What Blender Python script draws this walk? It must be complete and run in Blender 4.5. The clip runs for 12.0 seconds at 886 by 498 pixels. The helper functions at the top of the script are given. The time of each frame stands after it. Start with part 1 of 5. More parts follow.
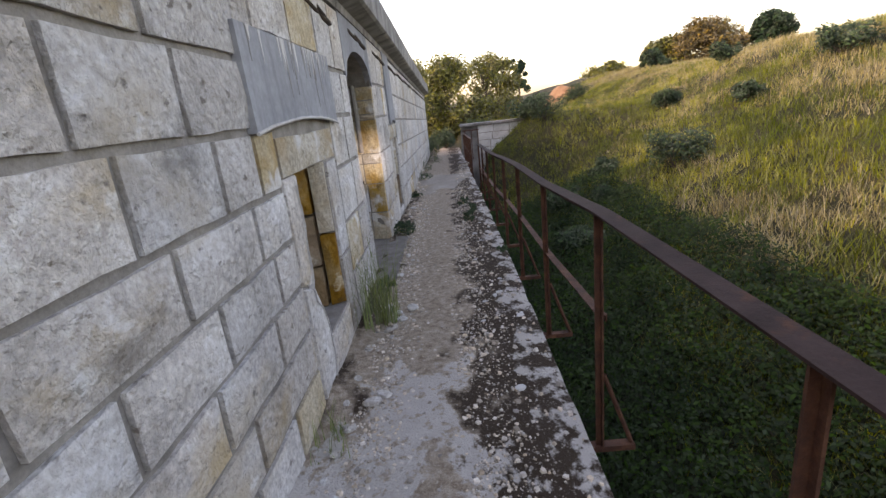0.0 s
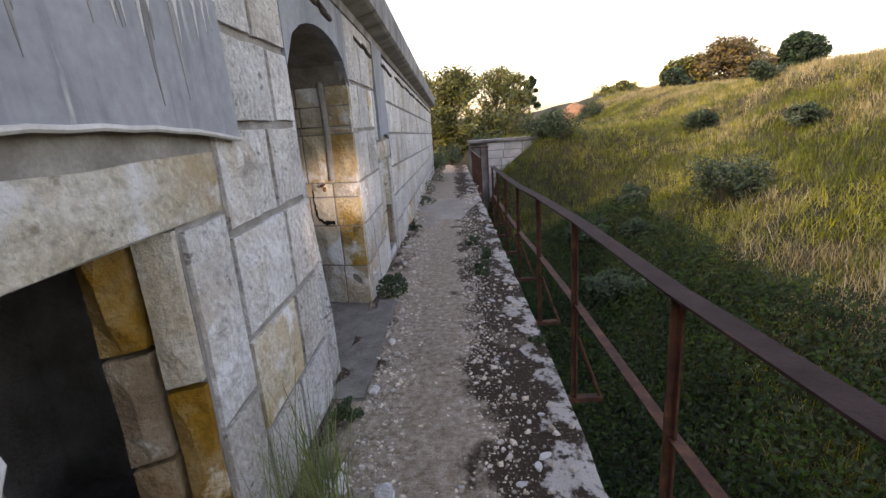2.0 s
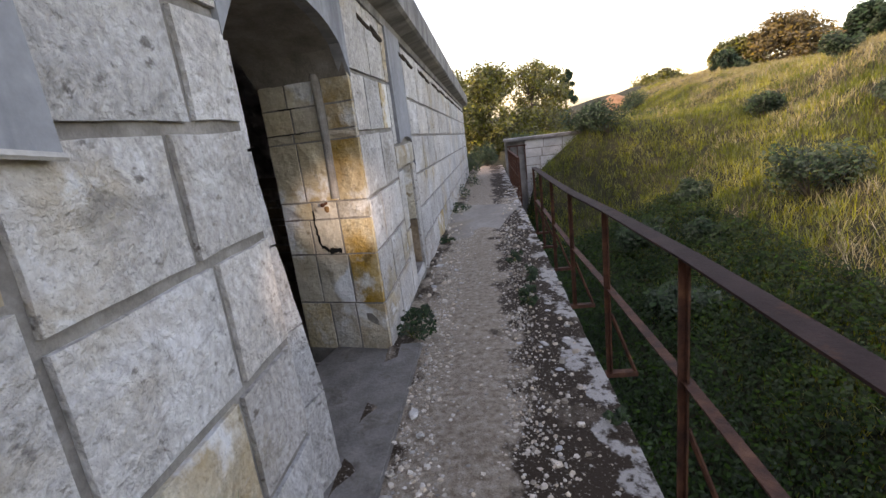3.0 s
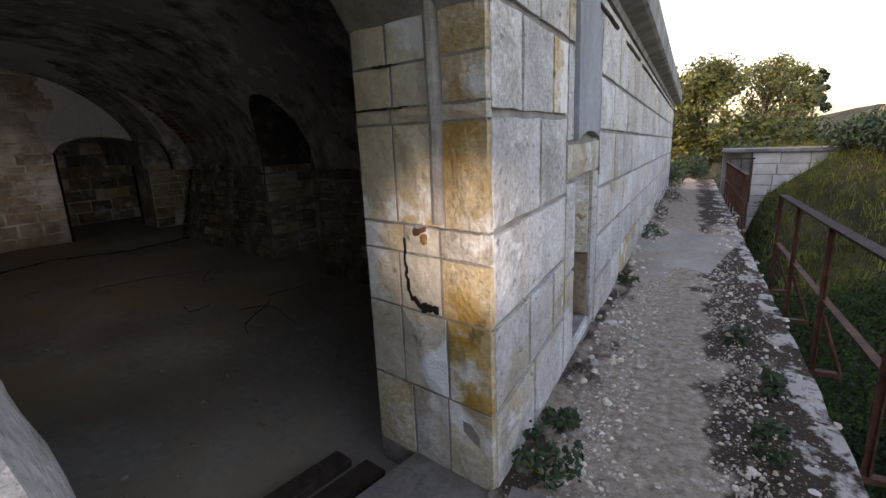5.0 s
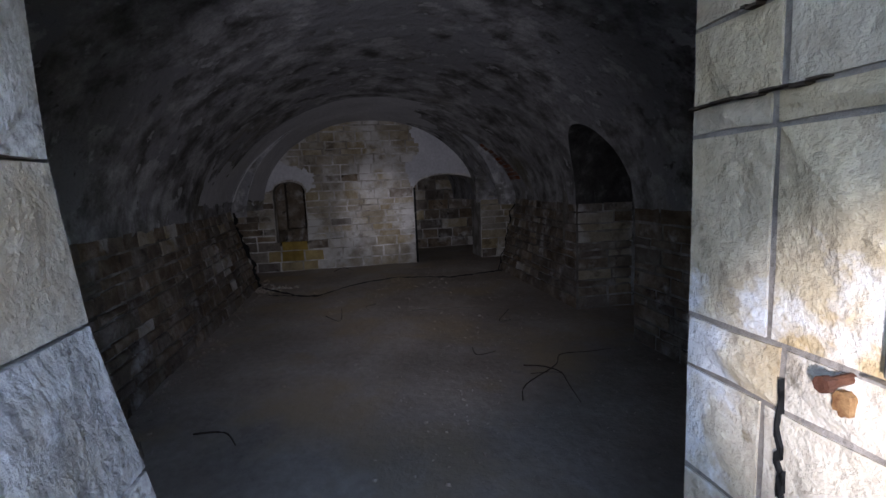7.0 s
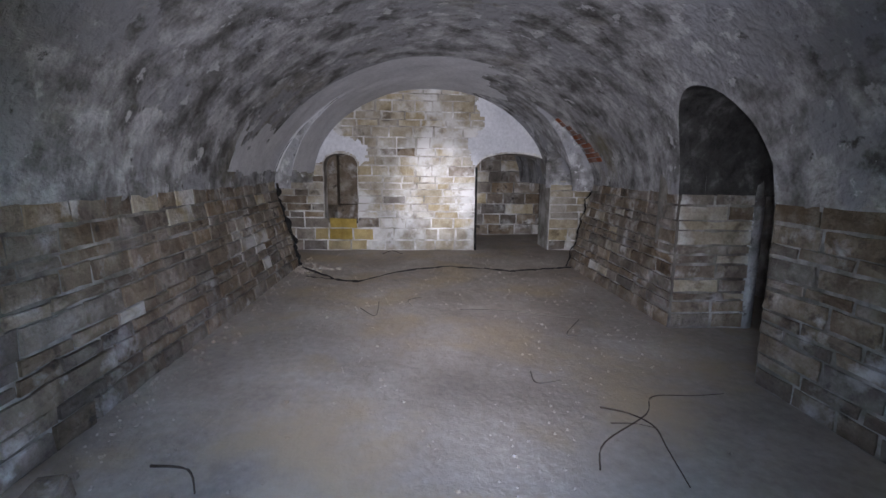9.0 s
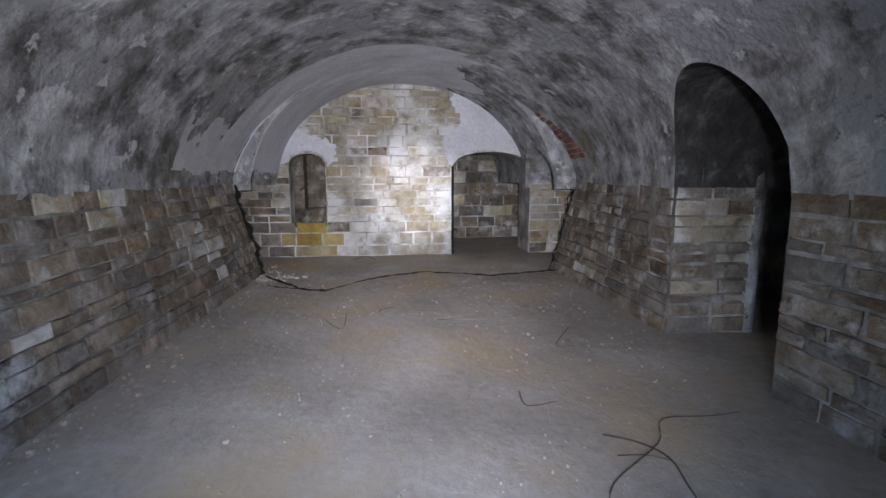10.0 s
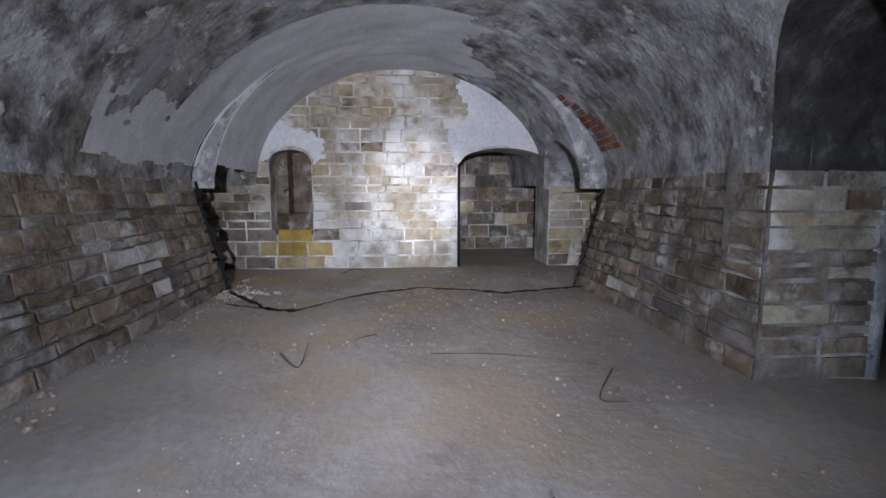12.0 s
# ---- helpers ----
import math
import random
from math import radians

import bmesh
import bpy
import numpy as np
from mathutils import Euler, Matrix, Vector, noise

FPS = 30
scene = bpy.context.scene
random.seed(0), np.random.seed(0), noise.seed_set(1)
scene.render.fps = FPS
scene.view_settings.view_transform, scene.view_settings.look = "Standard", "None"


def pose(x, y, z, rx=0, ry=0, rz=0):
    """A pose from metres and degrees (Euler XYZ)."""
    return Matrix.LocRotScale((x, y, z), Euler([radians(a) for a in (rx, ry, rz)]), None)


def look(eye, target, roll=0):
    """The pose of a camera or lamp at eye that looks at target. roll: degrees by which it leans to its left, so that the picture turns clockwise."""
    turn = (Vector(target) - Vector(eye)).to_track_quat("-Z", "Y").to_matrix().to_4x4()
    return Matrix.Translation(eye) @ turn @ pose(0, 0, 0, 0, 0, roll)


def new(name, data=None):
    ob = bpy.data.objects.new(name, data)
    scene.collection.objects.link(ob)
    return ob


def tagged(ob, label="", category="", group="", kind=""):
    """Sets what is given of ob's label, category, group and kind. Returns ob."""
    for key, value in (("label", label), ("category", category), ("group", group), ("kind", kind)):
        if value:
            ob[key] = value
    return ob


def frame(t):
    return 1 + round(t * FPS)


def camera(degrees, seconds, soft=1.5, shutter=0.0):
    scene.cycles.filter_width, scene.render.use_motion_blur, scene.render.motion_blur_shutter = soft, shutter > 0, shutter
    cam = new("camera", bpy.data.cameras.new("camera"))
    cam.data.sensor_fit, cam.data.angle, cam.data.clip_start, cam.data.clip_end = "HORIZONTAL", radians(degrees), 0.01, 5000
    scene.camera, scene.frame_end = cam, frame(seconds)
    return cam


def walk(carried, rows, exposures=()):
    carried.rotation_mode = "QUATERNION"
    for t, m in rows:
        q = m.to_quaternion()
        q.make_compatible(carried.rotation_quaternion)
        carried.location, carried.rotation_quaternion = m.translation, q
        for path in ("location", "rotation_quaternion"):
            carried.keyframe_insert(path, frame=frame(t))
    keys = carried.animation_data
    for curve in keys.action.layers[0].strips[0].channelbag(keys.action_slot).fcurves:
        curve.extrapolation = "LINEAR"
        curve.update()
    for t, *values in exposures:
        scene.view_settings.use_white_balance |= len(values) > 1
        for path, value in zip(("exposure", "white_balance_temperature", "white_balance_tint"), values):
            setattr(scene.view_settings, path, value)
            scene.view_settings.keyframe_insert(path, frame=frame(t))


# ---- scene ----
cam = camera(86.2, 12.0, soft=1.5)
PATH = [
    (0, (0.731, 1.162, 1.569), (0.665, 3.075, 0.992), -6.1),
    (0.5, (0.699, 1.637, 1.544), (0.662, 3.557, 0.985), -4.2),
    (1, (0.691, 2.091, 1.557), (0.653, 4.022, 1.038), -3.9),
    (1.5, (0.734, 2.595, 1.576), (0.627, 4.52, 1.044), -4.5),
    (2, (0.698, 3.044, 1.547), (0.629, 4.973, 1.024), -4.0),
    (2.5, (0.677, 3.478, 1.556), (0.623, 5.412, 1.05), -2.9),
    (2.7, (0.689, 3.682, 1.537), (0.567, 5.611, 1.023), -4.5),
    (4.3, (0.715, 5.026, 1.468), (0.123, 6.878, 1.002), -3.8),
    (4.5, (0.677, 5.186, 1.504), (-0.033, 6.996, 1.033), -2.5),
    (5, (0.513, 5.448, 1.45), (-0.396, 7.167, 0.983), -2.4),
    (5.5, (0.266, 5.714, 1.463), (-0.816, 7.33, 0.999), -1.1),
    (6, (0.075, 5.86, 1.47), (-1.265, 7.269, 1.025), 0.6),
    (6.5, (0.09, 6.09, 1.42), (-1.64, 7.075, 1.232), -2.2),
    (7, (-0.027, 6.184, 1.414), (-1.835, 6.998, 1.154), -2.4),
    (7.2, (-0.113, 6.226, 1.416), (-1.936, 6.998, 1.134), -1.5),
    (7.5, (-0.252, 6.299, 1.415), (-2.093, 7.027, 1.132), -1.6),
    (9.3, (-1.05, 6.654, 1.316), (-2.942, 7.214, 0.99), 0.8),
    (9.5, (-1.145, 6.687, 1.305), (-3.017, 7.3, 0.957), 0.5),
    (10, (-1.353, 6.778, 1.239), (-3.218, 7.435, 0.938), -0.1),
    (10.5, (-1.569, 6.883, 1.161), (-3.438, 7.541, 0.886), -1.8),
    (11, (-1.795, 6.974, 1.077), (-3.673, 7.631, 0.874), -1.8),
    (11.5, (-2.102, 7.109, 1.04), (-3.997, 7.729, 0.88), 0.7),
    (12, (-2.407, 7.264, 1.028), (-4.295, 7.877, 0.786), 0.0),
]
SHIFT = Vector((0.10, -6.26, 0.0))
EXPOSURES = [(0.0, 2.1, 9100, 26), (0.5, 2.15, 9100, 26), (1.0, 2.4, 9100, 26), (2.0, 2.1, 9200, 27), (4.3, 2.15, 8900, 24), (5.5, 2.15, 8300, 25), (6.5, 2.65, 6700, 22), (7.7, 4.4, 6700, 24), (9.3, 5.85, 6700, 20), (12.0, 6.0, 6400, 19)]
walk(cam, [(t, look(Vector(eye) + SHIFT, Vector(target) + SHIFT, roll)) for t, eye, target, roll in PATH], EXPOSURES)

# ---- light ----
world = bpy.data.worlds.new("world")
scene.world = world
world.use_nodes = True
wn, wl = world.node_tree.nodes, world.node_tree.links
sky = wn.new("ShaderNodeTexSky")
sky.sky_type, sky.sun_disc = "NISHITA", False
sky.sun_elevation, sky.sun_rotation = radians(32), radians(-100)
sky.air_density, sky.dust_density, sky.ozone_density = 1.0, 1.6, 1.0
wl.new(sky.outputs["Color"], wn["Background"].inputs["Color"])
wn["Background"].inputs["Strength"].default_value = 0.15
sun = new("sun", bpy.data.lights.new("sun", "SUN"))
sun.data.energy, sun.data.angle, sun.data.color = 0.22, radians(16), (1.0, 0.88, 0.72)
sun.matrix_world = look((-30, -6, 19), (0, 0, 0))

AX = radians(13.5)
CU, SU = math.cos(AX), math.sin(AX)


def P(u, v, z):
    """A place in the casemate: u along it from the doorway, v across it, to world metres."""
    return Vector((-u * CU + v * SU, u * SU + v * CU, z))


def torch(name, eye, target, watts, degrees, blend, colour, radius=0.03):
    lamp = new(name, bpy.data.lights.new(name, "SPOT"))
    lamp.data.energy, lamp.data.spot_size, lamp.data.spot_blend = watts, radians(degrees), blend
    lamp.data.color, lamp.data.shadow_soft_size = colour, radius
    lamp.matrix_world = look(eye, target)
    return lamp


COOL = (0.85, 0.91, 1.0)
torch("torch_beam", P(0.95, 0.25, 1.30), P(9.6, 0.55, 0.95), 66, 14, 1.0, COOL)
torch("torch_spill", P(0.95, 0.25, 1.32), P(9.6, 0.60, 0.9), 24, 48, 1.0, COOL, 0.05)
torch("torch_flood", P(0.95, 0.25, 1.34), P(9.6, 0.40, 1.2), 11, 88, 1.0, COOL, 0.06)
torch("torch_at_door_edge", (0.62, -1.0, 1.22), (-0.12, -0.60, 0.95), 2.2, 36, 1.0, (0.95, 0.97, 1.0))
torch("torch_at_door", (0.55, -0.6, 1.28), P(0.28, 0.70, 1.06), 26, 29, 1.0, (0.95, 0.97, 1.0))


# ---- materials ----
def material(name, stops, scale=4.0, detail=8.0, rough=0.9, bump=0.3, bump_scale=30.0, island=0.0, rand=0.0,
             stain=None, stain_scale=1.5, stain_from=0.55, stain_to=0.7, stretch=(1, 1, 1), metal=0.0, coarse=0.0,
             coarse_scale=6.0, second=None, run=None, grain=0.4):
    """Noise colour stops, a stain on top of them, a value shift for each piece, and two scales of relief."""
    m = bpy.data.materials.new(name)
    m.use_nodes = True
    nt = m.node_tree
    n, l = nt.nodes, nt.links
    bs = n["Principled BSDF"]
    bs.inputs["Roughness"].default_value, bs.inputs["Metallic"].default_value = rough, metal
    bs.inputs["Specular IOR Level"].default_value = 0.25
    geo = n.new("ShaderNodeNewGeometry")
    mp = n.new("ShaderNodeMapping")
    mp.inputs["Scale"].default_value = stretch
    l.new(geo.outputs["Position"], mp.inputs["Vector"])

    mp2 = n.new("ShaderNodeMapping")
    mp2.inputs["Scale"].default_value = run or stretch
    l.new(geo.outputs["Position"], mp2.inputs["Vector"])

    def noise_at(sc, det, dist=0.0, via=None):
        t = n.new("ShaderNodeTexNoise")
        t.inputs["Scale"].default_value, t.inputs["Detail"].default_value = sc, det
        t.inputs["Roughness"].default_value, t.inputs["Distortion"].default_value = 0.62, dist
        l.new((via or mp).outputs["Vector"], t.inputs["Vector"])
        return t

    def ramp(src, pts):
        r = n.new("ShaderNodeValToRGB")
        e = r.color_ramp.elements
        e[0].position, e[0].color = pts[0][0], (*pts[0][1], 1)
        e[1].position, e[1].color = pts[-1][0], (*pts[-1][1], 1)
        for p, c in pts[1:-1]:
            x = e.new(p)
            x.color = (*c, 1)
        l.new(src, r.inputs["Fac"])
        return r.outputs["Color"]

    def mix(fac, a, b, kind="MIX"):
        x = n.new("ShaderNodeMix")
        x.data_type, x.blend_type = "RGBA", kind
        if isinstance(fac, float):
            x.inputs[0].default_value = fac
        else:
            l.new(fac, x.inputs[0])
        for k, v in ((6, a), (7, b)):
            if isinstance(v, tuple):
                x.inputs[k].default_value = (*v, 1)
            else:
                l.new(v, x.inputs[k])
        return x.outputs[2]

    col = ramp(noise_at(scale, detail, 0.08).outputs["Fac"], stops)
    fine = noise_at(scale * 14, 4.0)
    col = mix(grain, col, ramp(fine.outputs["Fac"], [(0.25, (0.3, 0.3, 0.3)), (0.75, (0.72, 0.72, 0.72))]), "OVERLAY")
    for st, sc, lo, hi in ([(stain, stain_scale, stain_from, stain_to)] if stain else []) + list(second or []):
        f = n.new("ShaderNodeMapRange")
        f.inputs[1].default_value, f.inputs[2].default_value = lo, hi
        l.new(noise_at(sc, 7.0, 0.1, mp2).outputs["Fac"], f.inputs[0])
        col = mix(f.outputs[0], col, st)
    if rand or island:
        src = n.new("ShaderNodeObjectInfo").outputs["Random"] if rand else geo.outputs["Random Per Island"]
        k = rand or island
        hs = n.new("ShaderNodeHueSaturation")
        f = n.new("ShaderNodeMapRange")
        f.inputs[3].default_value, f.inputs[4].default_value = 1 - k, 1 + k
        l.new(src, f.inputs[0])
        l.new(f.outputs[0], hs.inputs["Value"])
        g = n.new("ShaderNodeMath")
        g.operation, g.inputs[1].default_value = "FRACT", 0.0
        h = n.new("ShaderNodeMath")
        h.operation, h.inputs[1].default_value = "MULTIPLY", 7.31
        l.new(src, h.inputs[0])
        l.new(h.outputs[0], g.inputs[0])
        f2 = n.new("ShaderNodeMapRange")
        f2.inputs[3].default_value, f2.inputs[4].default_value = 0.6, 1.35
        l.new(g.outputs[0], f2.inputs[0])
        l.new(f2.outputs[0], hs.inputs["Saturation"])
        l.new(col, hs.inputs["Color"])
        col = hs.outputs["Color"]
    l.new(col, bs.inputs["Base Color"])
    b1 = n.new("ShaderNodeBump")
    b1.inputs["Strength"].default_value, b1.inputs["Distance"].default_value = bump, 0.02
    l.new(noise_at(bump_scale, 8.0).outputs["Fac"], b1.inputs["Height"])
    last = b1
    if coarse:
        b2 = n.new("ShaderNodeBump")
        b2.inputs["Strength"].default_value, b2.inputs["Distance"].default_value = coarse, 0.06
        l.new(noise_at(coarse_scale, 5.0, 0.15).outputs["Fac"], b2.inputs["Height"])
        l.new(b1.outputs["Normal"], b2.inputs["Normal"])
        last = b2
    l.new(last.outputs["Normal"], bs.inputs["Normal"])
    return m


OCHRE = (0.42, 0.28, 0.13)
LIMESTONE = material("limestone", [(0.25, (0.32, 0.29, 0.26)), (0.45, (0.49, 0.455, 0.42)), (0.7, (0.65, 0.62, 0.59))], 2.6, rand=0.15,
                     stain=(0.47, 0.36, 0.22), stain_scale=1.1, stain_from=0.54, stain_to=0.72, bump=1.0, bump_scale=26, coarse=0.8, coarse_scale=9,
                     run=(1, 0.8, 1.3), second=[((0.24, 0.215, 0.19), 2.3, 0.60, 0.72), ((0.22, 0.19, 0.165), 15, 0.61, 0.68), ((0.70, 0.68, 0.65), 4.5, 0.60, 0.68)], grain=0.9)
OCHRE_STONE = material("ochre_limestone", [(0.25, (0.36, 0.29, 0.20)), (0.5, (0.50, 0.43, 0.32)), (0.75, (0.60, 0.55, 0.47))], 3.0, rand=0.12,
                       stain=OCHRE, stain_scale=2.0, stain_from=0.47, stain_to=0.66, bump=0.9, bump_scale=26, coarse=0.5, coarse_scale=9,
                       second=[((0.68, 0.66, 0.63), 2.6, 0.54, 0.62), ((0.22, 0.16, 0.09), 6, 0.62, 0.70)], grain=0.9)
REVEAL_STONE = material("cream_limestone", [(0.25, (0.42, 0.34, 0.23)), (0.5, (0.56, 0.48, 0.35)), (0.75, (0.66, 0.61, 0.52))], 2.4, rand=0.08,
                        stain=(0.46, 0.34, 0.19), stain_scale=1.7, stain_from=0.54, stain_to=0.68, bump=0.55, bump_scale=22, coarse=0.45, coarse_scale=10,
                        second=[((0.74, 0.74, 0.74), 2.2, 0.53, 0.59), ((0.26, 0.20, 0.12), 7, 0.64, 0.72)])
BROWN_STONE = material("brown_weathered_stone", [(0.25, (0.10, 0.055, 0.024)), (0.5, (0.23, 0.14, 0.065)), (0.75, (0.42, 0.33, 0.22))], 3.2, rand=0.15,
                       stain=(0.10, 0.065, 0.04), stain_scale=2.6, stain_from=0.52, stain_to=0.64, bump=1.0, bump_scale=20, coarse=0.7, coarse_scale=7,
                       second=[((0.58, 0.50, 0.39), 3.5, 0.62, 0.68)])
THRESHOLD = material("worn_threshold", [(0.3, (0.13, 0.115, 0.10)), (0.7, (0.27, 0.245, 0.22))], 5, bump=0.6, bump_scale=35, stain=(0.10, 0.08, 0.06), stain_scale=4)
MORTAR = material("mortar", [(0.3, (0.17, 0.15, 0.13)), (0.7, (0.35, 0.32, 0.29))], 6, bump=0.6, bump_scale=40)
CEMENT = material("cement_render", [(0.3, (0.22, 0.225, 0.24)), (0.7, (0.32, 0.325, 0.34))], 1.8, run=(1, 5.0, 0.5), bump=0.12, bump_scale=50,
                  stain=(0.15, 0.15, 0.165), stain_scale=1.2, stain_from=0.50, stain_to=0.72, second=[((0.50, 0.49, 0.47), 2.3, 0.64, 0.70), ((0.36, 0.25, 0.13), 1.2, 0.70, 0.74)])
CORNICE = material("weathered_concrete", [(0.3, (0.10, 0.092, 0.085)), (0.7, (0.33, 0.315, 0.30))], 2.2, stretch=(1, 2.0, 0.8), bump=0.4, bump_scale=30)
DIRT_PATH = material("gravel_path", [(0.3, (0.20, 0.147, 0.105)), (0.5, (0.34, 0.27, 0.205)), (0.72, (0.50, 0.42, 0.345))], 22, bump=1.0, bump_scale=70, coarse=0.2, coarse_scale=30, grain=0.9)
SOIL = material("dark_soil", [(0.3, (0.035, 0.026, 0.02)), (0.7, (0.10, 0.075, 0.055))], 12, bump=1.0, bump_scale=60, grain=0.9)
OLD_CONCRETE = material("old_concrete", [(0.3, (0.42, 0.40, 0.39)), (0.7, (0.62, 0.60, 0.59))], 5, bump=0.5, bump_scale=45,
                        stain=(0.12, 0.10, 0.085), stain_scale=6, stain_from=0.52, stain_to=0.60, grain=0.9)
PEBBLE = material("pebble", [(0.3, (0.39, 0.315, 0.245)), (0.7, (0.59, 0.52, 0.445))], 30, island=0.5, bump=0.2)
RUST = material("rusty_iron", [(0.3, (0.04, 0.017, 0.012)), (0.55, (0.095, 0.038, 0.022)), (0.75, (0.17, 0.075, 0.04))], 12, rough=0.75, bump=0.35, bump_scale=80)
RAIL_PAINT = material("worn_rail_iron", [(0.3, (0.026, 0.015, 0.013)), (0.7, (0.055, 0.033, 0.029))], 9, rough=0.75, bump=0.2, bump_scale=60,
                      stain=(0.09, 0.04, 0.025), stain_scale=8, stain_from=0.6, stain_to=0.7)
RAIL_PAINT.node_tree.nodes["Principled BSDF"].inputs["Specular IOR Level"].default_value = 0.08
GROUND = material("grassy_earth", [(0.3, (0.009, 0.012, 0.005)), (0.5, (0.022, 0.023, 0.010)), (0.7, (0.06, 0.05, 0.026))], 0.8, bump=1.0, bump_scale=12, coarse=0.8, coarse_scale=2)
RED_EARTH = material("red_earth", [(0.3, (0.25, 0.12, 0.06)), (0.7, (0.40, 0.24, 0.14))], 2, bump=0.6, bump_scale=8)
DRY_GRASS = material("dry_grass", [(0.3, (0.23, 0.195, 0.085)), (0.7, (0.41, 0.35, 0.185))], 0.5, island=0.35, bump=0.0)
GREEN_GRASS = material("green_grass", [(0.3, (0.06, 0.088, 0.014)), (0.5, (0.14, 0.16, 0.026)), (0.66, (0.32, 0.31, 0.07))], 0.5, island=0.35, bump=0.0)
# Ditch weeds: leaf colour kept near black to carry the ditch's shade.
SHADED_WEED = material("shaded_weed", [(0.3, (0.008, 0.021, 0.006)), (0.7, (0.036, 0.064, 0.016))], 0.9, island=0.45, bump=0.0)
SHRUB_LEAF = material("shrub_leaf", [(0.3, (0.025, 0.045, 0.024)), (0.7, (0.065, 0.095, 0.05))], 2, island=0.4, bump=0.0)
TREE_LEAF = material("tree_leaf", [(0.3, (0.07, 0.08, 0.02)), (0.7, (0.20, 0.18, 0.06))], 0.6, island=0.45, bump=0.0)
PINE_LEAF = material("pine_leaf", [(0.3, (0.015, 0.035, 0.018)), (0.7, (0.04, 0.07, 0.035))], 0.6, island=0.4, bump=0.0)
BROWN_LEAF = material("brown_leaf", [(0.3, (0.085, 0.065, 0.025)), (0.7, (0.17, 0.125, 0.05))], 0.6, island=0.4, bump=0.0)
BARK = material("bark", [(0.3, (0.05, 0.04, 0.03)), (0.7, (0.14, 0.11, 0.09))], 8, bump=0.8)
WHITE_STONE = material("pale_stone", [(0.3, (0.42, 0.40, 0.38)), (0.7, (0.62, 0.60, 0.58))], 3, rand=0.1, bump=0.4)
VAULT = material("sooty_plaster", [(0.34, (0.08, 0.079, 0.077)), (0.45, (0.20, 0.201, 0.206)), (0.55, (0.34, 0.345, 0.36)), (0.66, (0.47, 0.478, 0.50))], 3.2, bump=0.5, bump_scale=18,
                 coarse=0.7, coarse_scale=6, stain=(0.075, 0.072, 0.066), stain_scale=1.7, stain_from=0.54, stain_to=0.74,
                 second=[((0.14, 0.125, 0.085), 0.8, 0.56, 0.72), ((0.26, 0.267, 0.285), 1.3, 0.53, 0.56), ((0.42, 0.427, 0.445), 4.2, 0.60, 0.63), ((0.08, 0.076, 0.072), 9, 0.63, 0.72)])
# Sooty plaster, its colour taken darker to include the passage's shade.
SOOT_SHADE = material("soot_shade_plaster", [(0.3, (0.015, 0.015, 0.015)), (0.55, (0.05, 0.05, 0.05)), (0.75, (0.16, 0.16, 0.16))], 4.5, bump=0.9, bump_scale=16, coarse=0.6, coarse_scale=6)
WHITE_PLASTER = material("smooth_white_plaster", [(0.3, (0.40, 0.41, 0.44)), (0.7, (0.54, 0.55, 0.58))], 1.5, bump=0.15, bump_scale=30)
ROOM_STONE = material("brown_rubble_stone", [(0.28, (0.085, 0.066, 0.048)), (0.5, (0.16, 0.13, 0.10)), (0.72, (0.29, 0.265, 0.235))], 4.0, rand=0.30,
                      stain=(0.42, 0.415, 0.41), stain_scale=2.4, stain_from=0.56, stain_to=0.68, bump=0.5, bump_scale=22, coarse=0.6, coarse_scale=8,
                      second=[((0.05, 0.042, 0.035), 5, 0.58, 0.68)])
END_STONE = material("buff_rubble_stone", [(0.28, (0.17, 0.14, 0.095)), (0.5, (0.28, 0.245, 0.18)), (0.72, (0.40, 0.37, 0.32))], 3.5, rand=0.12,
                     stain=(0.50, 0.495, 0.485), stain_scale=1.3, stain_from=0.47, stain_to=0.60, bump=0.4, bump_scale=22, coarse=0.5, coarse_scale=8,
                     second=[((0.11, 0.09, 0.065), 3.0, 0.58, 0.70)])
YELLOW_STONE = material("yellow_mossy_stone", [(0.3, (0.18, 0.125, 0.035)), (0.7, (0.36, 0.27, 0.09))], 4.0, rand=0.2, bump=0.4)
ROOM_MORTAR = material("pale_mortar", [(0.36, (0.07, 0.062, 0.053)), (0.50, (0.18, 0.17, 0.155)), (0.66, (0.46, 0.45, 0.44))], 1.6, bump=0.6, bump_scale=30)
END_MORTAR = material("white_mortar", [(0.36, (0.17, 0.155, 0.13)), (0.5, (0.36, 0.345, 0.32)), (0.64, (0.60, 0.59, 0.58))], 2.2, bump=0.6, bump_scale=30)
ROOM_FLOOR = material("dusty_earth_floor", [(0.28, (0.21, 0.18, 0.152)), (0.5, (0.30, 0.26, 0.222)), (0.72, (0.38, 0.34, 0.30))], 1.1, bump=0.22, bump_scale=35,
                      coarse=0.25, coarse_scale=5, stain=(0.34, 0.27, 0.185), stain_scale=0.7, stain_from=0.5, stain_to=0.65)
BRICK = material("red_brick", [(0.3, (0.14, 0.055, 0.035)), (0.7, (0.25, 0.12, 0.08))], 8, rand=0.25, bump=0.4)
RUST_RUN = material("rust_run", [(0.35, (0.10, 0.036, 0.012)), (0.65, (0.34, 0.20, 0.09))], 45, bump=0.3)
TWIG = material("dry_twig", [(0.3, (0.03, 0.022, 0.016)), (0.7, (0.08, 0.06, 0.045))], 20, bump=0.3)
BLACK_GAP = material("deep_gap", [(0.3, (0.006, 0.006, 0.006)), (0.7, (0.012, 0.012, 0.012))], 5, bump=0.0)


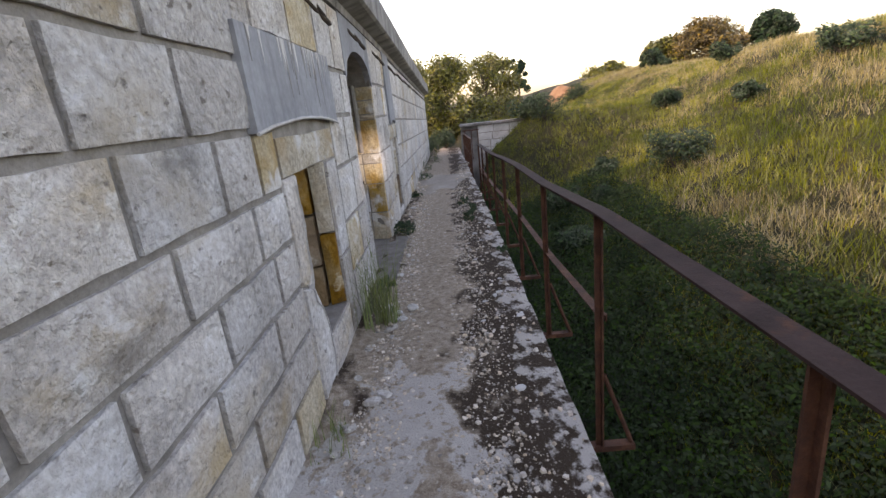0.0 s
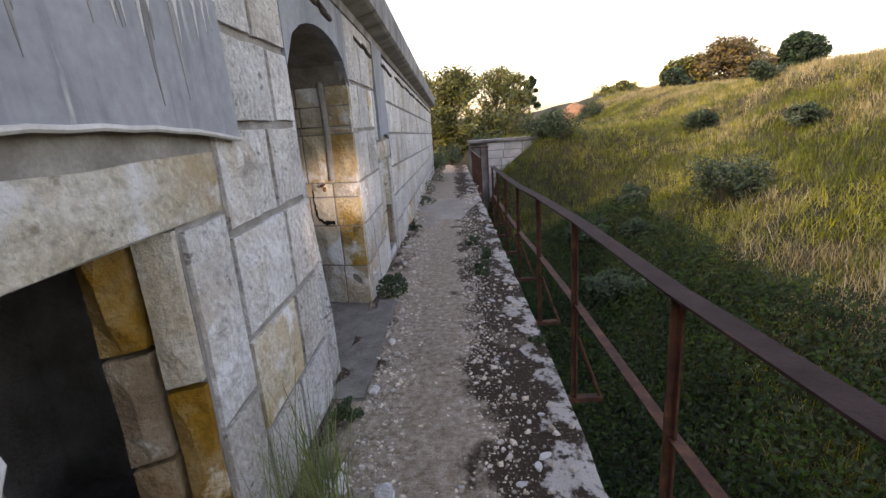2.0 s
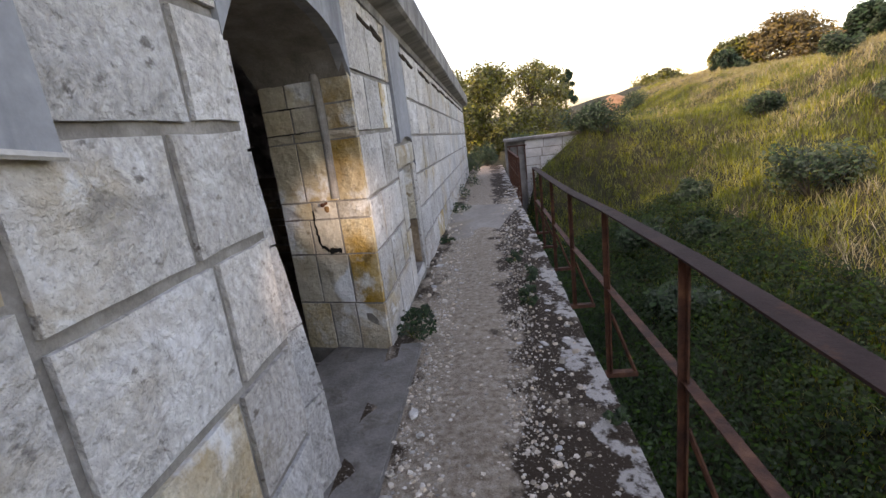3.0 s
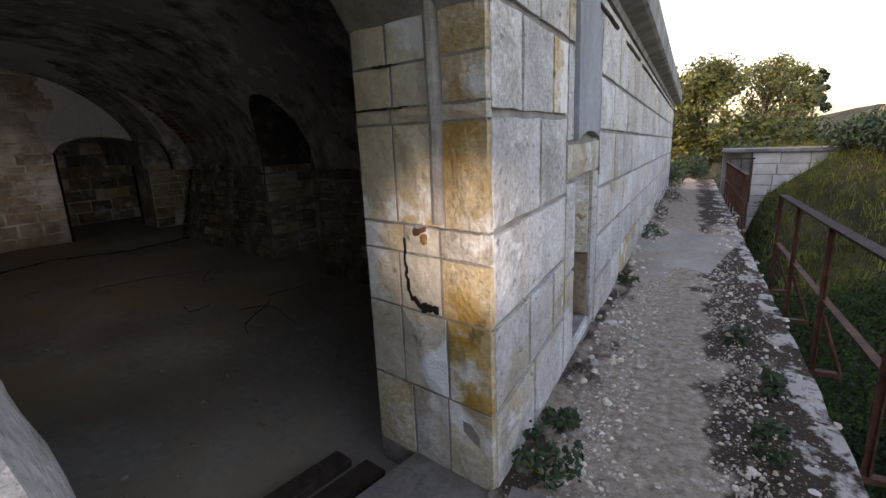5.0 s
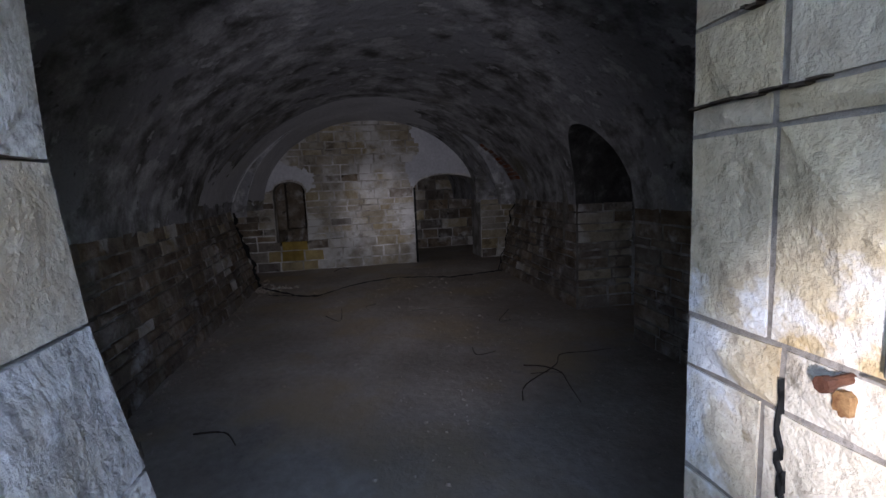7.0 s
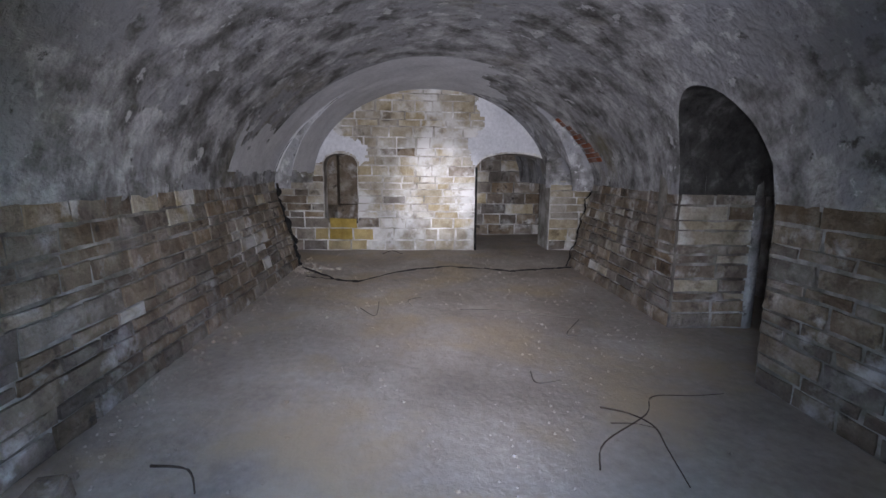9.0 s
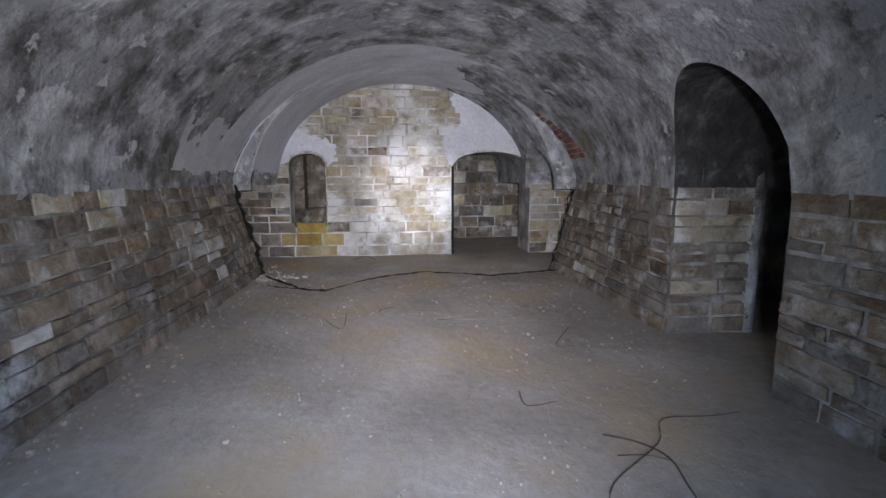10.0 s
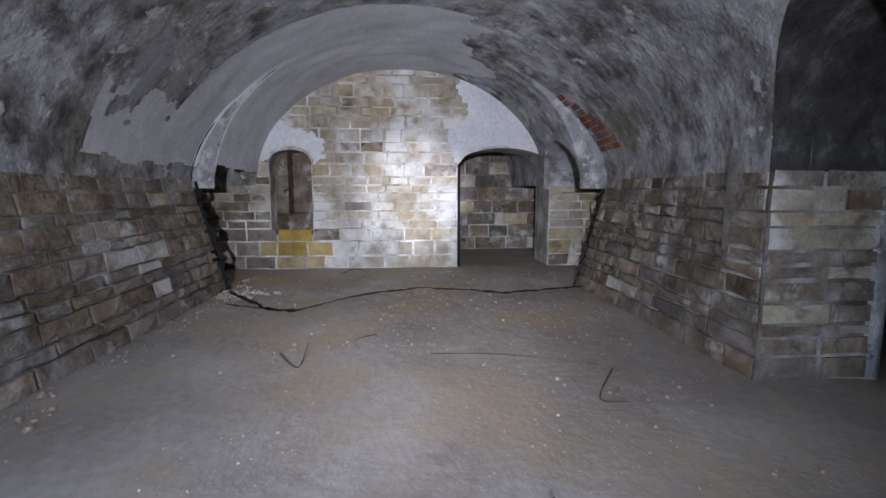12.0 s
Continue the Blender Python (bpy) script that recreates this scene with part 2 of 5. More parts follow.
# ---- mesh helpers ----
def finish(name, bm, mat, parent=None, label="", smooth=False):
    bmesh.ops.recalc_face_normals(bm, faces=bm.faces)
    me = bpy.data.meshes.new(name)
    bm.to_mesh(me)
    bm.free()
    me.materials.append(mat)
    if smooth:
        me.shade_smooth()
    ob = new(name, me)
    if parent is not None:
        ob.parent = parent
    if label:
        ob["label"] = label
    return ob


def part(name, bm, mat, parent, label="", smooth=False):
    return finish(name, bm, mat, parent, label, smooth)


def hexa(bm, low, high):
    """A solid between two rings of points with the same count."""
    a = [bm.verts.new(p) for p in low]
    b = [bm.verts.new(p) for p in high]
    k = len(a)
    bm.faces.new(a)
    bm.faces.new(b)
    for i in range(k):
        bm.faces.new((a[i], a[(i + 1) % k], b[(i + 1) % k], b[i]))


def prism(bm, plan, z0, z1):
    hexa(bm, [(x, y, z0) for x, y in plan], [(x, y, z1) for x, y in plan])


def box(bm, x0, x1, y0, y1, z0, z1):
    prism(bm, [(x0, y0), (x1, y0), (x1, y1), (x0, y1)], z0, z1)


def uvbox(bm, u0, u1, v0, v1, z0, z1):
    prism(bm, [P(u, v, 0).xy for u, v in ((u0, v0), (u1, v0), (u1, v1), (u0, v1))], z0, z1)


def tube(bm, pts, r, sides=6, taper=1.0):
    rings = []
    pts = [Vector(p) for p in pts]
    for i, p in enumerate(pts):
        d = (pts[min(i + 1, len(pts) - 1)] - pts[max(i - 1, 0)]).normalized()
        a = d.orthogonal().normalized()
        b = d.cross(a)
        rr = r * (1 + (taper - 1) * i / max(1, len(pts) - 1))
        rings.append([bm.verts.new(p + rr * (a * math.cos(6.2832 * k / sides) + b * math.sin(6.2832 * k / sides))) for k in range(sides)])
    for r0, r1 in zip(rings, rings[1:]):
        for k in range(sides):
            bm.faces.new((r0[k], r0[(k + 1) % sides], r1[(k + 1) % sides], r1[k]))
    bm.faces.new(rings[0])
    bm.faces.new(rings[-1][::-1])


def stone(rng, corners, out, back, mat, parent, name="stone", rough=0.006, chamfer=0.012, label=""):
    """A dressed stone: four corners of its face (in order), chamfered and a little uneven, going back into the wall."""
    c = [Vector(p) for p in corners]
    mid = sum(c, Vector()) / len(c)
    bm = bmesh.new()
    lift = rng.uniform(0.3, 1.0) * rough
    k = len(c)
    if k == 4 and rough >= 0.012:
        seed = Vector((rng.uniform(0, 90), rng.uniform(0, 90), rng.uniform(0, 90)))
        nu, nv = max(2, min(6, round((c[1] - c[0]).length / 0.12))), max(2, min(4, round((c[3] - c[0]).length / 0.12)))
        grid = []
        for j in range(nv + 1):
            row = []
            for i in range(nu + 1):
                a, b = i / nu, j / nv
                p = (c[0] * (1 - a) + c[1] * a) * (1 - b) + (c[3] * (1 - a) + c[2] * a) * b
                rim = i in (0, nu) or j in (0, nv)
                bump = noise.noise((p + seed) * 7.0)
                inward = (mid - p).normalized() * (chamfer * (0.9 + 0.9 * noise.noise((p + seed) * 16.0))) if rim else Vector()
                row.append(bm.verts.new(p + inward + out * (0.25 * rough if rim else lift + rough * 0.9 * bump)))
            grid.append(row)
        for r0, r1 in zip(grid, grid[1:]):
            for i in range(nu):
                bm.faces.new((r0[i], r0[i + 1], r1[i + 1], r1[i]))
        ring = grid[0][:] + [r[-1] for r in grid[1:]] + grid[-1][-2::-1] + [r[0] for r in grid[-2:0:-1]]
        rear = [bm.verts.new(v.co - out * back) for v in ring]
        for i in range(len(ring)):
            j = (i + 1) % len(ring)
            bm.faces.new((ring[i], rear[i], rear[j], ring[j]))
        return part(name, bm, mat, parent, label, smooth=False)
    face = []
    for p in c:
        d = mid - p
        face.append(bm.verts.new(p + d.normalized() * chamfer * 1.2 + out * (lift + rng.uniform(-0.4, 0.4) * rough)))
    edge = [bm.verts.new(p - out * (chamfer * 0.7)) for p in c]
    rear = [bm.verts.new(p - out * back) for p in c]
    centre = bm.verts.new(mid + out * (lift + rng.uniform(0.2, 1.0) * rough))
    for i in range(k):
        j = (i + 1) % k
        bm.faces.new((face[i], face[j], centre))
        bm.faces.new((edge[i], edge[j], face[j], face[i]))
        bm.faces.new((rear[i], rear[j], edge[j], edge[i]))
    return part(name, bm, mat, parent, label)


def courses(rng, zs, y_of, lo, hi, make, mean=0.55, gap=0.012, fixed=None):
    """Lays stones course by course between lo and hi, calling make(a, b, z0, z1) for each."""
    for i, (z0, z1) in enumerate(zip(zs, zs[1:])):
        cuts = list(fixed[i]) if fixed and fixed.get(i) else []
        a = lo
        seq = [lo]
        while a < hi - mean * 0.6:
            a += rng.uniform(0.7, 1.35) * mean
            if a > hi - mean * 0.45:
                break
            if not cuts or not (min(cuts) - 0.5 * mean < a < max(cuts) + 0.5 * mean):
                seq.append(a)
        seq = sorted(seq + [c for c in cuts if lo < c < hi]) + [hi]
        for p, q in zip(seq, seq[1:]):
            make(p + gap / 2, q - gap / 2, z0 + gap / 2, z1 - gap / 2)


def sheet(name, rows, mat, parent=None, label="", smooth=True, solid=0.0):
    """A surface through a grid of points."""
    bm = bmesh.new()
    g = [[bm.verts.new(p) for p in r] for r in rows]
    for a, b in zip(g, g[1:]):
        for i in range(len(a) - 1):
            bm.faces.new((a[i], a[i + 1], b[i + 1], b[i]))
    return finish(name, bm, mat, parent, label, smooth)


# ---- outer wall and doorway ----
JAMB = 0.70            # half the doorway's width
U_LEFT, U_RIGHT = 1.05, 0.86   # depth of the two reveals
WALL_TOP = 2.42
SPRING, RISE = 1.86, 0.30


def arch_z(v, half=JAMB, spring=SPRING, rise=RISE):
    return spring + rise * math.sqrt(max(0.0, 1 - (v / half) ** 2))


def jamb_y(x, v):
    return (v - x * SU) / CU


def drop(y):
    """The fall of the terrace, its wall courses and its rail along their length."""
    return 0.028 * max(0.0, y)


X0 = -0.016
wall_front = new("wall_front")
tagged(wall_front, "long fort wall of pale grey limestone blocks", "wall", kind="structure")
bm = bmesh.new()
W1 = (-2.55, -1.90, 0.28, 1.30)      # first window: y0, y1, z0, z1
W2 = (2.10, 2.62, 0.10, 1.17)
D1, D2 = -1.0, -0.45
pl = P(U_LEFT, -JAMB, 0)
pr = P(U_RIGHT, JAMB, 0)
# left of the door
CAV = -0.24
box(bm, CAV, X0, -9, W1[0], -0.4, WALL_TOP)
box(bm, D1, CAV, -9, W1[0] - 0.6, -0.4, WALL_TOP)
box(bm, D1, X0, W1[0], W1[1], -0.4, W1[2])
box(bm, D1, X0, W1[0], W1[1], W1[3], WALL_TOP)
prism(bm, [(X0, W1[1]), (X0, jamb_y(X0, -JAMB)), (CAV, jamb_y(CAV, -JAMB)), (CAV, W1[1])], -0.4, WALL_TOP)
prism(bm, [(CAV, W1[1] + 0.45), (CAV, jamb_y(CAV, -JAMB)), (D1, jamb_y(D1, -JAMB)), (D1, W1[1] + 0.45)], -0.4, WALL_TOP)
box(bm, -3.0, D1, -9, W1[0] - 0.6, -0.4, WALL_TOP)
box(bm, D1, CAV, W1[0] - 0.6, W1[1] + 0.45, 1.55, WALL_TOP)
box(bm, D1, CAV, W1[0] - 0.6, W1[1] + 0.45, -0.4, 0.1)
box(bm, -3.0, D1 - 0.9, W1[0] - 0.6, W1[1] - 0.1, -0.4, WALL_TOP)
box(bm, D1 - 0.9, D1, W1[0] - 0.6, W1[1] - 0.1, 1.6, WALL_TOP)
box(bm, D1 - 0.9, D1, W1[0] - 0.6, W1[1] - 0.1, -0.4, 0.1)
prism(bm, [(D1, W1[1] - 0.1), (D1, jamb_y(D1, -JAMB)), pl.xy, P(U_LEFT, -2.2, 0).xy, (D1 - 0.9, W1[1] - 0.1)], -0.4, WALL_TOP)
# right of the door
prism(bm, [(X0, jamb_y(X0, JAMB)), (X0, W2[0]), (D2, W2[0]), (D2, jamb_y(D2, JAMB))], -0.4, WALL_TOP)
box(bm, D2, X0, W2[0], W2[1], -0.4, W2[2])
box(bm, D2, X0, W2[0], W2[1], W2[3], WALL_TOP)
hexa(bm, [(D2, W2[1], -0.8), (X0, W2[1], -0.8), (X0, 15.6, -0.8), (D2, 15.6, -0.8)],
     [(D2, W2[1], WALL_TOP - drop(W2[1])), (X0, W2[1], WALL_TOP - drop(W2[1])), (X0, 15.6, WALL_TOP - drop(15.6)), (D2, 15.6, WALL_TOP - drop(15.6))])
corner = P(1.45, 2.62, 0)
prism(bm, [(D2, jamb_y(D2, JAMB)), (D2, 15.6), (-1.2, 15.6), (corner.x, corner.y), pr.xy], -0.4, WALL_TOP - 0.45)
# over the door
K = 14
for k in range(K):
    va, vb = -JAMB + 2 * JAMB * k / K, -JAMB + 2 * JAMB * (k + 1) / K
    pts = []
    for v in (va, vb):
        ub = U_LEFT + (U_RIGHT - U_LEFT) * (v + JAMB) / (2 * JAMB)
        q = P(ub, v, 0)
        pts.append(((X0, jamb_y(X0, v)), q.xy, arch_z(v)))
    (fa, ba, za), (fb, bb, zb) = pts
    hexa(bm, [(*fa, za), (*ba, za), (*bb, zb), (*fb, zb)], [(*fa, WALL_TOP), (*ba, WALL_TOP), (*bb, WALL_TOP), (*fb, WALL_TOP)])
part("masonry_core", bm, MORTAR, wall_front)

rng = random.Random(4)
EAST = Vector((1, 0, 0))


def lay_front(y0, y1, z0, z1, mat=None):
    m = mat or (OCHRE_STONE if rng.random() < 0.03 else LIMESTONE)
    a, b = (drop(y0), drop(y1)) if y0 > 2.84 else (0.0, 0.0)
    stone(rng, [(-0.004, y0, z0 - a), (-0.004, y1, z0 - b), (-0.004, y1, z1 - b), (-0.004, y0, z1 - a)], EAST, 0.035, m, wall_front,
          rough=0.020, chamfer=0.010)


ZL = [0.0, 0.26, 0.50, 0.75, 1.0, 1.255, 1.545, 1.84, 2.13, 2.42]
FIX = {6: [-4.53, -4.03, -3.53], 5: [-4.45, -3.92, -3.39], 4: [-4.4, -3.78, -3.18], 3: [-4.7, -4.13, -3.61, -3.07], 2: [-4.3, -3.75, -3.2]}


def left_of_window(y0, y1, z0, z1):
    lay_front(y0, y1, z0, z1, OCHRE_STONE if z0 < 0.3 and y0 > -3.5 else None)


courses(rng, ZL, None, -8.5, -2.775, left_of_window, 0.55, gap=0.019, fixed=FIX)
# window surround: long upright stone, lintel, sill and broken jambs
for ragged in ([(-2.765, 0.0), (-2.50, 0.0), (-2.43, 0.20), (-2.47, 0.42), (-2.56, 0.58), (-2.60, 0.66), (-2.765, 0.71)],
               [(-2.765, 0.73), (-2.62, 0.68), (-2.555, 0.80), (-2.58, 0.93), (-2.55, 1.02), (-2.57, 1.15), (-2.55, 1.295), (-2.765, 1.295)]):
    stone(rng, [(-0.004, y, z) for y, z in ragged], EAST, 0.22, LIMESTONE, wall_front, rough=0.010, chamfer=0.010)
# fresh pale fracture along the broken edge of the opening
bm = bmesh.new()
broken = [(-2.50, 0.0), (-2.43, 0.20), (-2.47, 0.42), (-2.56, 0.58), (-2.60, 0.67), (-2.555, 0.80), (-2.58, 0.93), (-2.55, 1.02), (-2.57, 1.15), (-2.55, 1.295)]
fine = [(ya + (yb - ya) * f + rng.uniform(-0.012, 0.012), za + (zb - za) * f) for (ya, za), (yb, zb) in zip(broken, broken[1:]) for f in (0.0, 0.33, 0.66)]
for (ya, za), (yb, zb) in zip(fine, fine[1:]):
    wa = 0.045 + 0.03 * noise.noise((0, za * 9, 0))
    wb = 0.045 + 0.03 * noise.noise((0, zb * 9, 0))
    hexa(bm, [(0.016, ya - wa, za), (-0.01, ya + 0.012, za), (-0.09, ya + 0.012, za), (-0.09, ya - wa, za)],
         [(0.016, yb - wb, zb), (-0.01, yb + 0.012, zb), (-0.09, yb + 0.012, zb), (-0.09, yb - wb, zb)])
bmesh.ops.remove_doubles(bm, verts=bm.verts, dist=0.0005)
part("chipped_edge", bm, WHITE_STONE, wall_front, "pale freshly broken stone edge")
lay_front(-2.765, -1.625, 1.305, 1.50, OCHRE_STONE)
lay_front(-1.89, -1.625, 0.62, 1.295)
lay_front(-1.89, -1.625, 0.0, 0.61)
lay_front(-2.55, -1.90, 0.0, 0.27)
# between window and door
ZM = [0.0, 0.40, 0.80, 1.21, 1.58, 1.92, 2.42]
courses(rng, ZM, None, -1.615, -0.715, lay_front, 0.5, gap=0.022, fixed={4: [-1.0], 3: [], 2: [-1.06], 1: [-1.1], 0: [-1.2]})
# right of the door
ZR = [0.0, 0.37, 0.73, 1.10, 1.52, 1.90, 2.42]
courses(rng, ZR, None, 0.725, 1.84, lay_front, 0.5, gap=0.018)
lay_front(1.85, 2.09, 0.0, 0.6)
lay_front(1.85, 2.09, 0.61, 1.16)
lay_front(1.85, 2.84, 1.175, 1.37, OCHRE_STONE)
lay_front(2.63, 2.84, 0.0, 0.75)
lay_front(2.63, 2.84, 0.76, 1.165)
lay_front(2.10, 2.62, 0.0, 0.095)
courses(rng, [1.38, 1.9, 2.42], None, 1.85, 2.0, lay_front, 0.5)
courses(rng, [1.38, 1.9, 2.42], None, 2.69, 2.84, lay_front, 0.5)
courses(rng, ZR, None, 2.85, 15.6, lay_front, 0.75, gap=0.020)

# stones over the door arch, cement-faced
K = 10
bm = bmesh.new()
for k in range(K):
    va, vb = -JAMB - 0.02 + (2 * JAMB + 0.04) * k / K, -JAMB - 0.02 + (2 * JAMB + 0.04) * (k + 1) / K
    za, zb = arch_z(max(-JAMB, min(JAMB, va))), arch_z(max(-JAMB, min(JAMB, vb)))
    ya, yb = jamb_y(0, va), jamb_y(0, vb)
    hexa(bm, [(0.006, ya, za), (0.006, yb, zb), (-0.06, yb, zb), (-0.06, ya, za)],
         [(0.006, ya, WALL_TOP), (0.006, yb, WALL_TOP), (-0.06, yb, WALL_TOP), (-0.06, ya, WALL_TOP)])
part("arch_render", bm, CEMENT, wall_front, "smooth grey cement render over the doorway")

# reveals
for side, depth in ((1, U_RIGHT), (-1, U_LEFT)):
    zs = [0.0, 0.37, 0.73, 0.98, 1.10, 1.50, 1.56, 1.72, 1.90] if side > 0 else [0.0, 0.45, 0.8, 1.15, 1.5, 1.86]
    nrm = P(0, -side, 0)
    for z0, z1 in zip(zs, zs[1:]):
        v = side * JAMB
        u_front = v * SU / CU
        cuts = [u_front, 0.40 + rng.uniform(-0.03, 0.03), 0.63 + rng.uniform(-0.03, 0.03), depth] if side > 0 else [u_front, 0.45 + rng.uniform(-0.1, 0.1), depth]
        for a, b in zip(cuts, cuts[1:]):
            # the worn left side leans into the opening towards its foot
            va, vb = [v + (0.03 + 0.20 * min(1.0, max(0.0, (1.3 - zz) / 0.95)) if side < 0 else 0.0) for zz in (z0, z1)]
            fa, fb = (0.01, 0.01) if side < 0 and a == u_front else (0.005, 0.005)
            ua, ub = ((va * SU / CU, vb * SU / CU) if side < 0 and a == u_front else (a, a))
            c = [P(ua + fa, va, z0 + 0.002), P(b - 0.003, va, z0 + 0.002), P(b - 0.003, vb, z1 - 0.002), P(ub + fb, vb, z1 - 0.002)]
            stone(rng, c, nrm, 0.03 if side > 0 else 0.27, (OCHRE_STONE if a == u_front or z1 < 0.5 else REVEAL_STONE) if side > 0 else (OCHRE_STONE if rng.random() < 0.3 else LIMESTONE), wall_front, rough=0.020, chamfer=0.006)
# upright cement joint, bolt and hole in the reveal
bm = bmesh.new()
tube(bm, [P(0.405, JAMB - 0.012, 1.12), P(0.40, JAMB - 0.012, 1.5), P(0.41, JAMB - 0.012, 1.9)], 0.028, 10)
part("cement_joint", bm, MORTAR, wall_front, "grey cement strip smeared down a joint")
iron_bolt = new("iron_bolt")
tagged(iron_bolt, "rusted iron bolt stub set in the doorway reveal", "bolt")
bm = bmesh.new()
tube(bm, [P(0.49, JAMB + 0.02, 1.09), P(0.49, JAMB - 0.05, 1.085)], 0.009, 10)
part("shank", bm, RUST, iron_bolt)
bm = bmesh.new()
tube(bm, [P(0.49, JAMB - 0.045, 1.085), P(0.49, JAMB - 0.06, 1.085)], 0.014, 8)
part("head", bm, RUST, iron_bolt)
bm = bmesh.new()
for zc, rad, tall in ((1.050, 0.014, 1.5),):
    ring = []
    for k in range(18):
        a = 6.2832 * k / 18
        q = rad * (1 + 0.55 * noise.noise((math.cos(a) * 1.7, math.sin(a) * 1.7, zc * 40)))
        ring.append((0.487 + q * math.cos(a), zc + tall * q * math.sin(a)))
    hexa(bm, [P(u, JAMB - 0.023, z) for u, z in ring], [P(u, JAMB + 0.01, z) for u, z in ring])
part("rust_run", bm, RUST_RUN, wall_front, "orange rust run below the bolt")
bm = bmesh.new()
pts = [(0.595, 1.03), (0.61, 0.95), (0.60, 0.88), (0.585, 0.80), (0.54, 0.765), (0.47, 0.755), (0.40, 0.77)]
pts = [(ua + (ub - ua) * f + rng.uniform(-0.012, 0.012), za + (zb - za) * f + rng.uniform(-0.010, 0.010)) for (ua, za), (ub, zb) in zip(pts, pts[1:]) for f in (0.0, 0.33, 0.66)]
for (ua, za), (ub, zb) in zip(pts, pts[1:]):
    w = rng.choice([0.008, 0.012, 0.016, 0.022])
    hexa(bm, [P(ua, JAMB - 0.016, za - w), P(ub, JAMB - 0.016, zb - w), P(ub, JAMB - 0.016, zb + w), P(ua, JAMB - 0.016, za + w)],
         [P(ua, JAMB + 0.05, za - w), P(ub, JAMB + 0.05, zb - w), P(ub, JAMB + 0.05, zb + w), P(ua, JAMB + 0.05, za + w)])
part("broken_gap", bm, BLACK_GAP, wall_front, "dark broken gap between stones")

for zc, ua, ub in ((1.56, 0.55, 0.85), (1.72, 0.60, 0.72), (1.10, 0.21, 0.46)):
    bm = bmesh.new()
    n = 10
    for k in range(n):
        a, b = ua + (ub - ua) * k / n, ua + (ub - ua) * (k + 1) / n
        z, w = zc + rng.uniform(-0.003, 0.003), rng.uniform(0.001, 0.003)
        hexa(bm, [P(a, JAMB - 0.021, z - w), P(b, JAMB - 0.021, z - w), P(b, JAMB - 0.021, z + w), P(a, JAMB - 0.021, z + w)],
             [P(a, JAMB + 0.02, z - w), P(b, JAMB + 0.02, z - w), P(b, JAMB + 0.02, z + w), P(a, JAMB + 0.02, z + w)])
    part("open_joint", bm, MORTAR if zc < 1.2 else TWIG, wall_front, "dark open joint between stones")

# grey cement panels over the windows
lay_front(-2.765, -2.21, 1.995, 2.41)
lay_front(-2.20, -1.625, 1.995, 2.41, OCHRE_STONE)
for y0, y1, z0, top in ((-3.03, -1.47, 1.535, 1.985), (2.0, 2.68, 1.39, WALL_TOP)):
    bm = bmesh.new()
    n = 12
    for k in range(n):
        ya, yb = y0 + (y1 - y0) * k / n, y0 + (y1 - y0) * (k + 1) / n
        bow = lambda y: z0 + 0.05 * (1 - ((y - (y0 + y1) / 2) / ((y1 - y0) / 2)) ** 2)
        hexa(bm, [(0.03, ya, bow(ya)), (0.03, yb, bow(yb)), (-0.03, yb, bow(yb)), (-0.03, ya, bow(ya))],
             [(0.022, ya, top), (0.022, yb, top), (-0.03, yb, top), (-0.03, ya, top)])
    part("cement_panel", bm, CEMENT, wall_front, "smooth grey cement panel with white lime runs")

# lime and soot runs down the first panel, and the mortar bead under it
run_rng = random.Random(31)
for k in range(30):
    white = k % 3 != 0
    y = run_rng.uniform(-2.35, -1.52) if k < 22 else run_rng.uniform(-3.0, -2.4)
    top, ln = 1.984, run_rng.uniform(0.05, 0.20) if white else run_rng.uniform(0.14, 0.36)
    w = run_rng.uniform(0.006, 0.020)
    x = lambda z: 0.022 + 0.008 * (1.985 - z) / 0.45 + (0.003 if white else 0.002)
    pts = [(y + 0.004 * run_rng.uniform(-1, 1), top - ln * f, w * g) for f, g in ((0, 1.0), (0.35, run_rng.uniform(0.5, 1.0)), (0.7, run_rng.uniform(0.25, 0.6)), (1.0, 0.05))]
    bm = bmesh.new()
    g = [[bm.verts.new((x(zz) + dx, yy + sg * ww, zz)) for dx, sg in ((-0.006, -1), (0, -1), (0, 1), (-0.006, 1))] for yy, zz, ww in pts]
    for p, q in zip(g, g[1:]):
        for i in range(4):
            bm.faces.new((p[i], p[(i + 1) % 4], q[(i + 1) % 4], q[i]))
    part("lime_run" if white else "soot_run", bm, WHITE_STONE if white else CORNICE, wall_front, "white lime run" if white else "dark soot run")
bm = bmesh.new()
tube(bm, [(0.03, -3.03 + 1.56 * k / 16, 1.533 + 0.05 * (1 - (k / 8 - 1) ** 2) + run_rng.uniform(-0.003, 0.003)) for k in range(17)], 0.009, 6)
part("mortar_bead", bm, WHITE_STONE, wall_front, "white mortar bead along the panel foot")

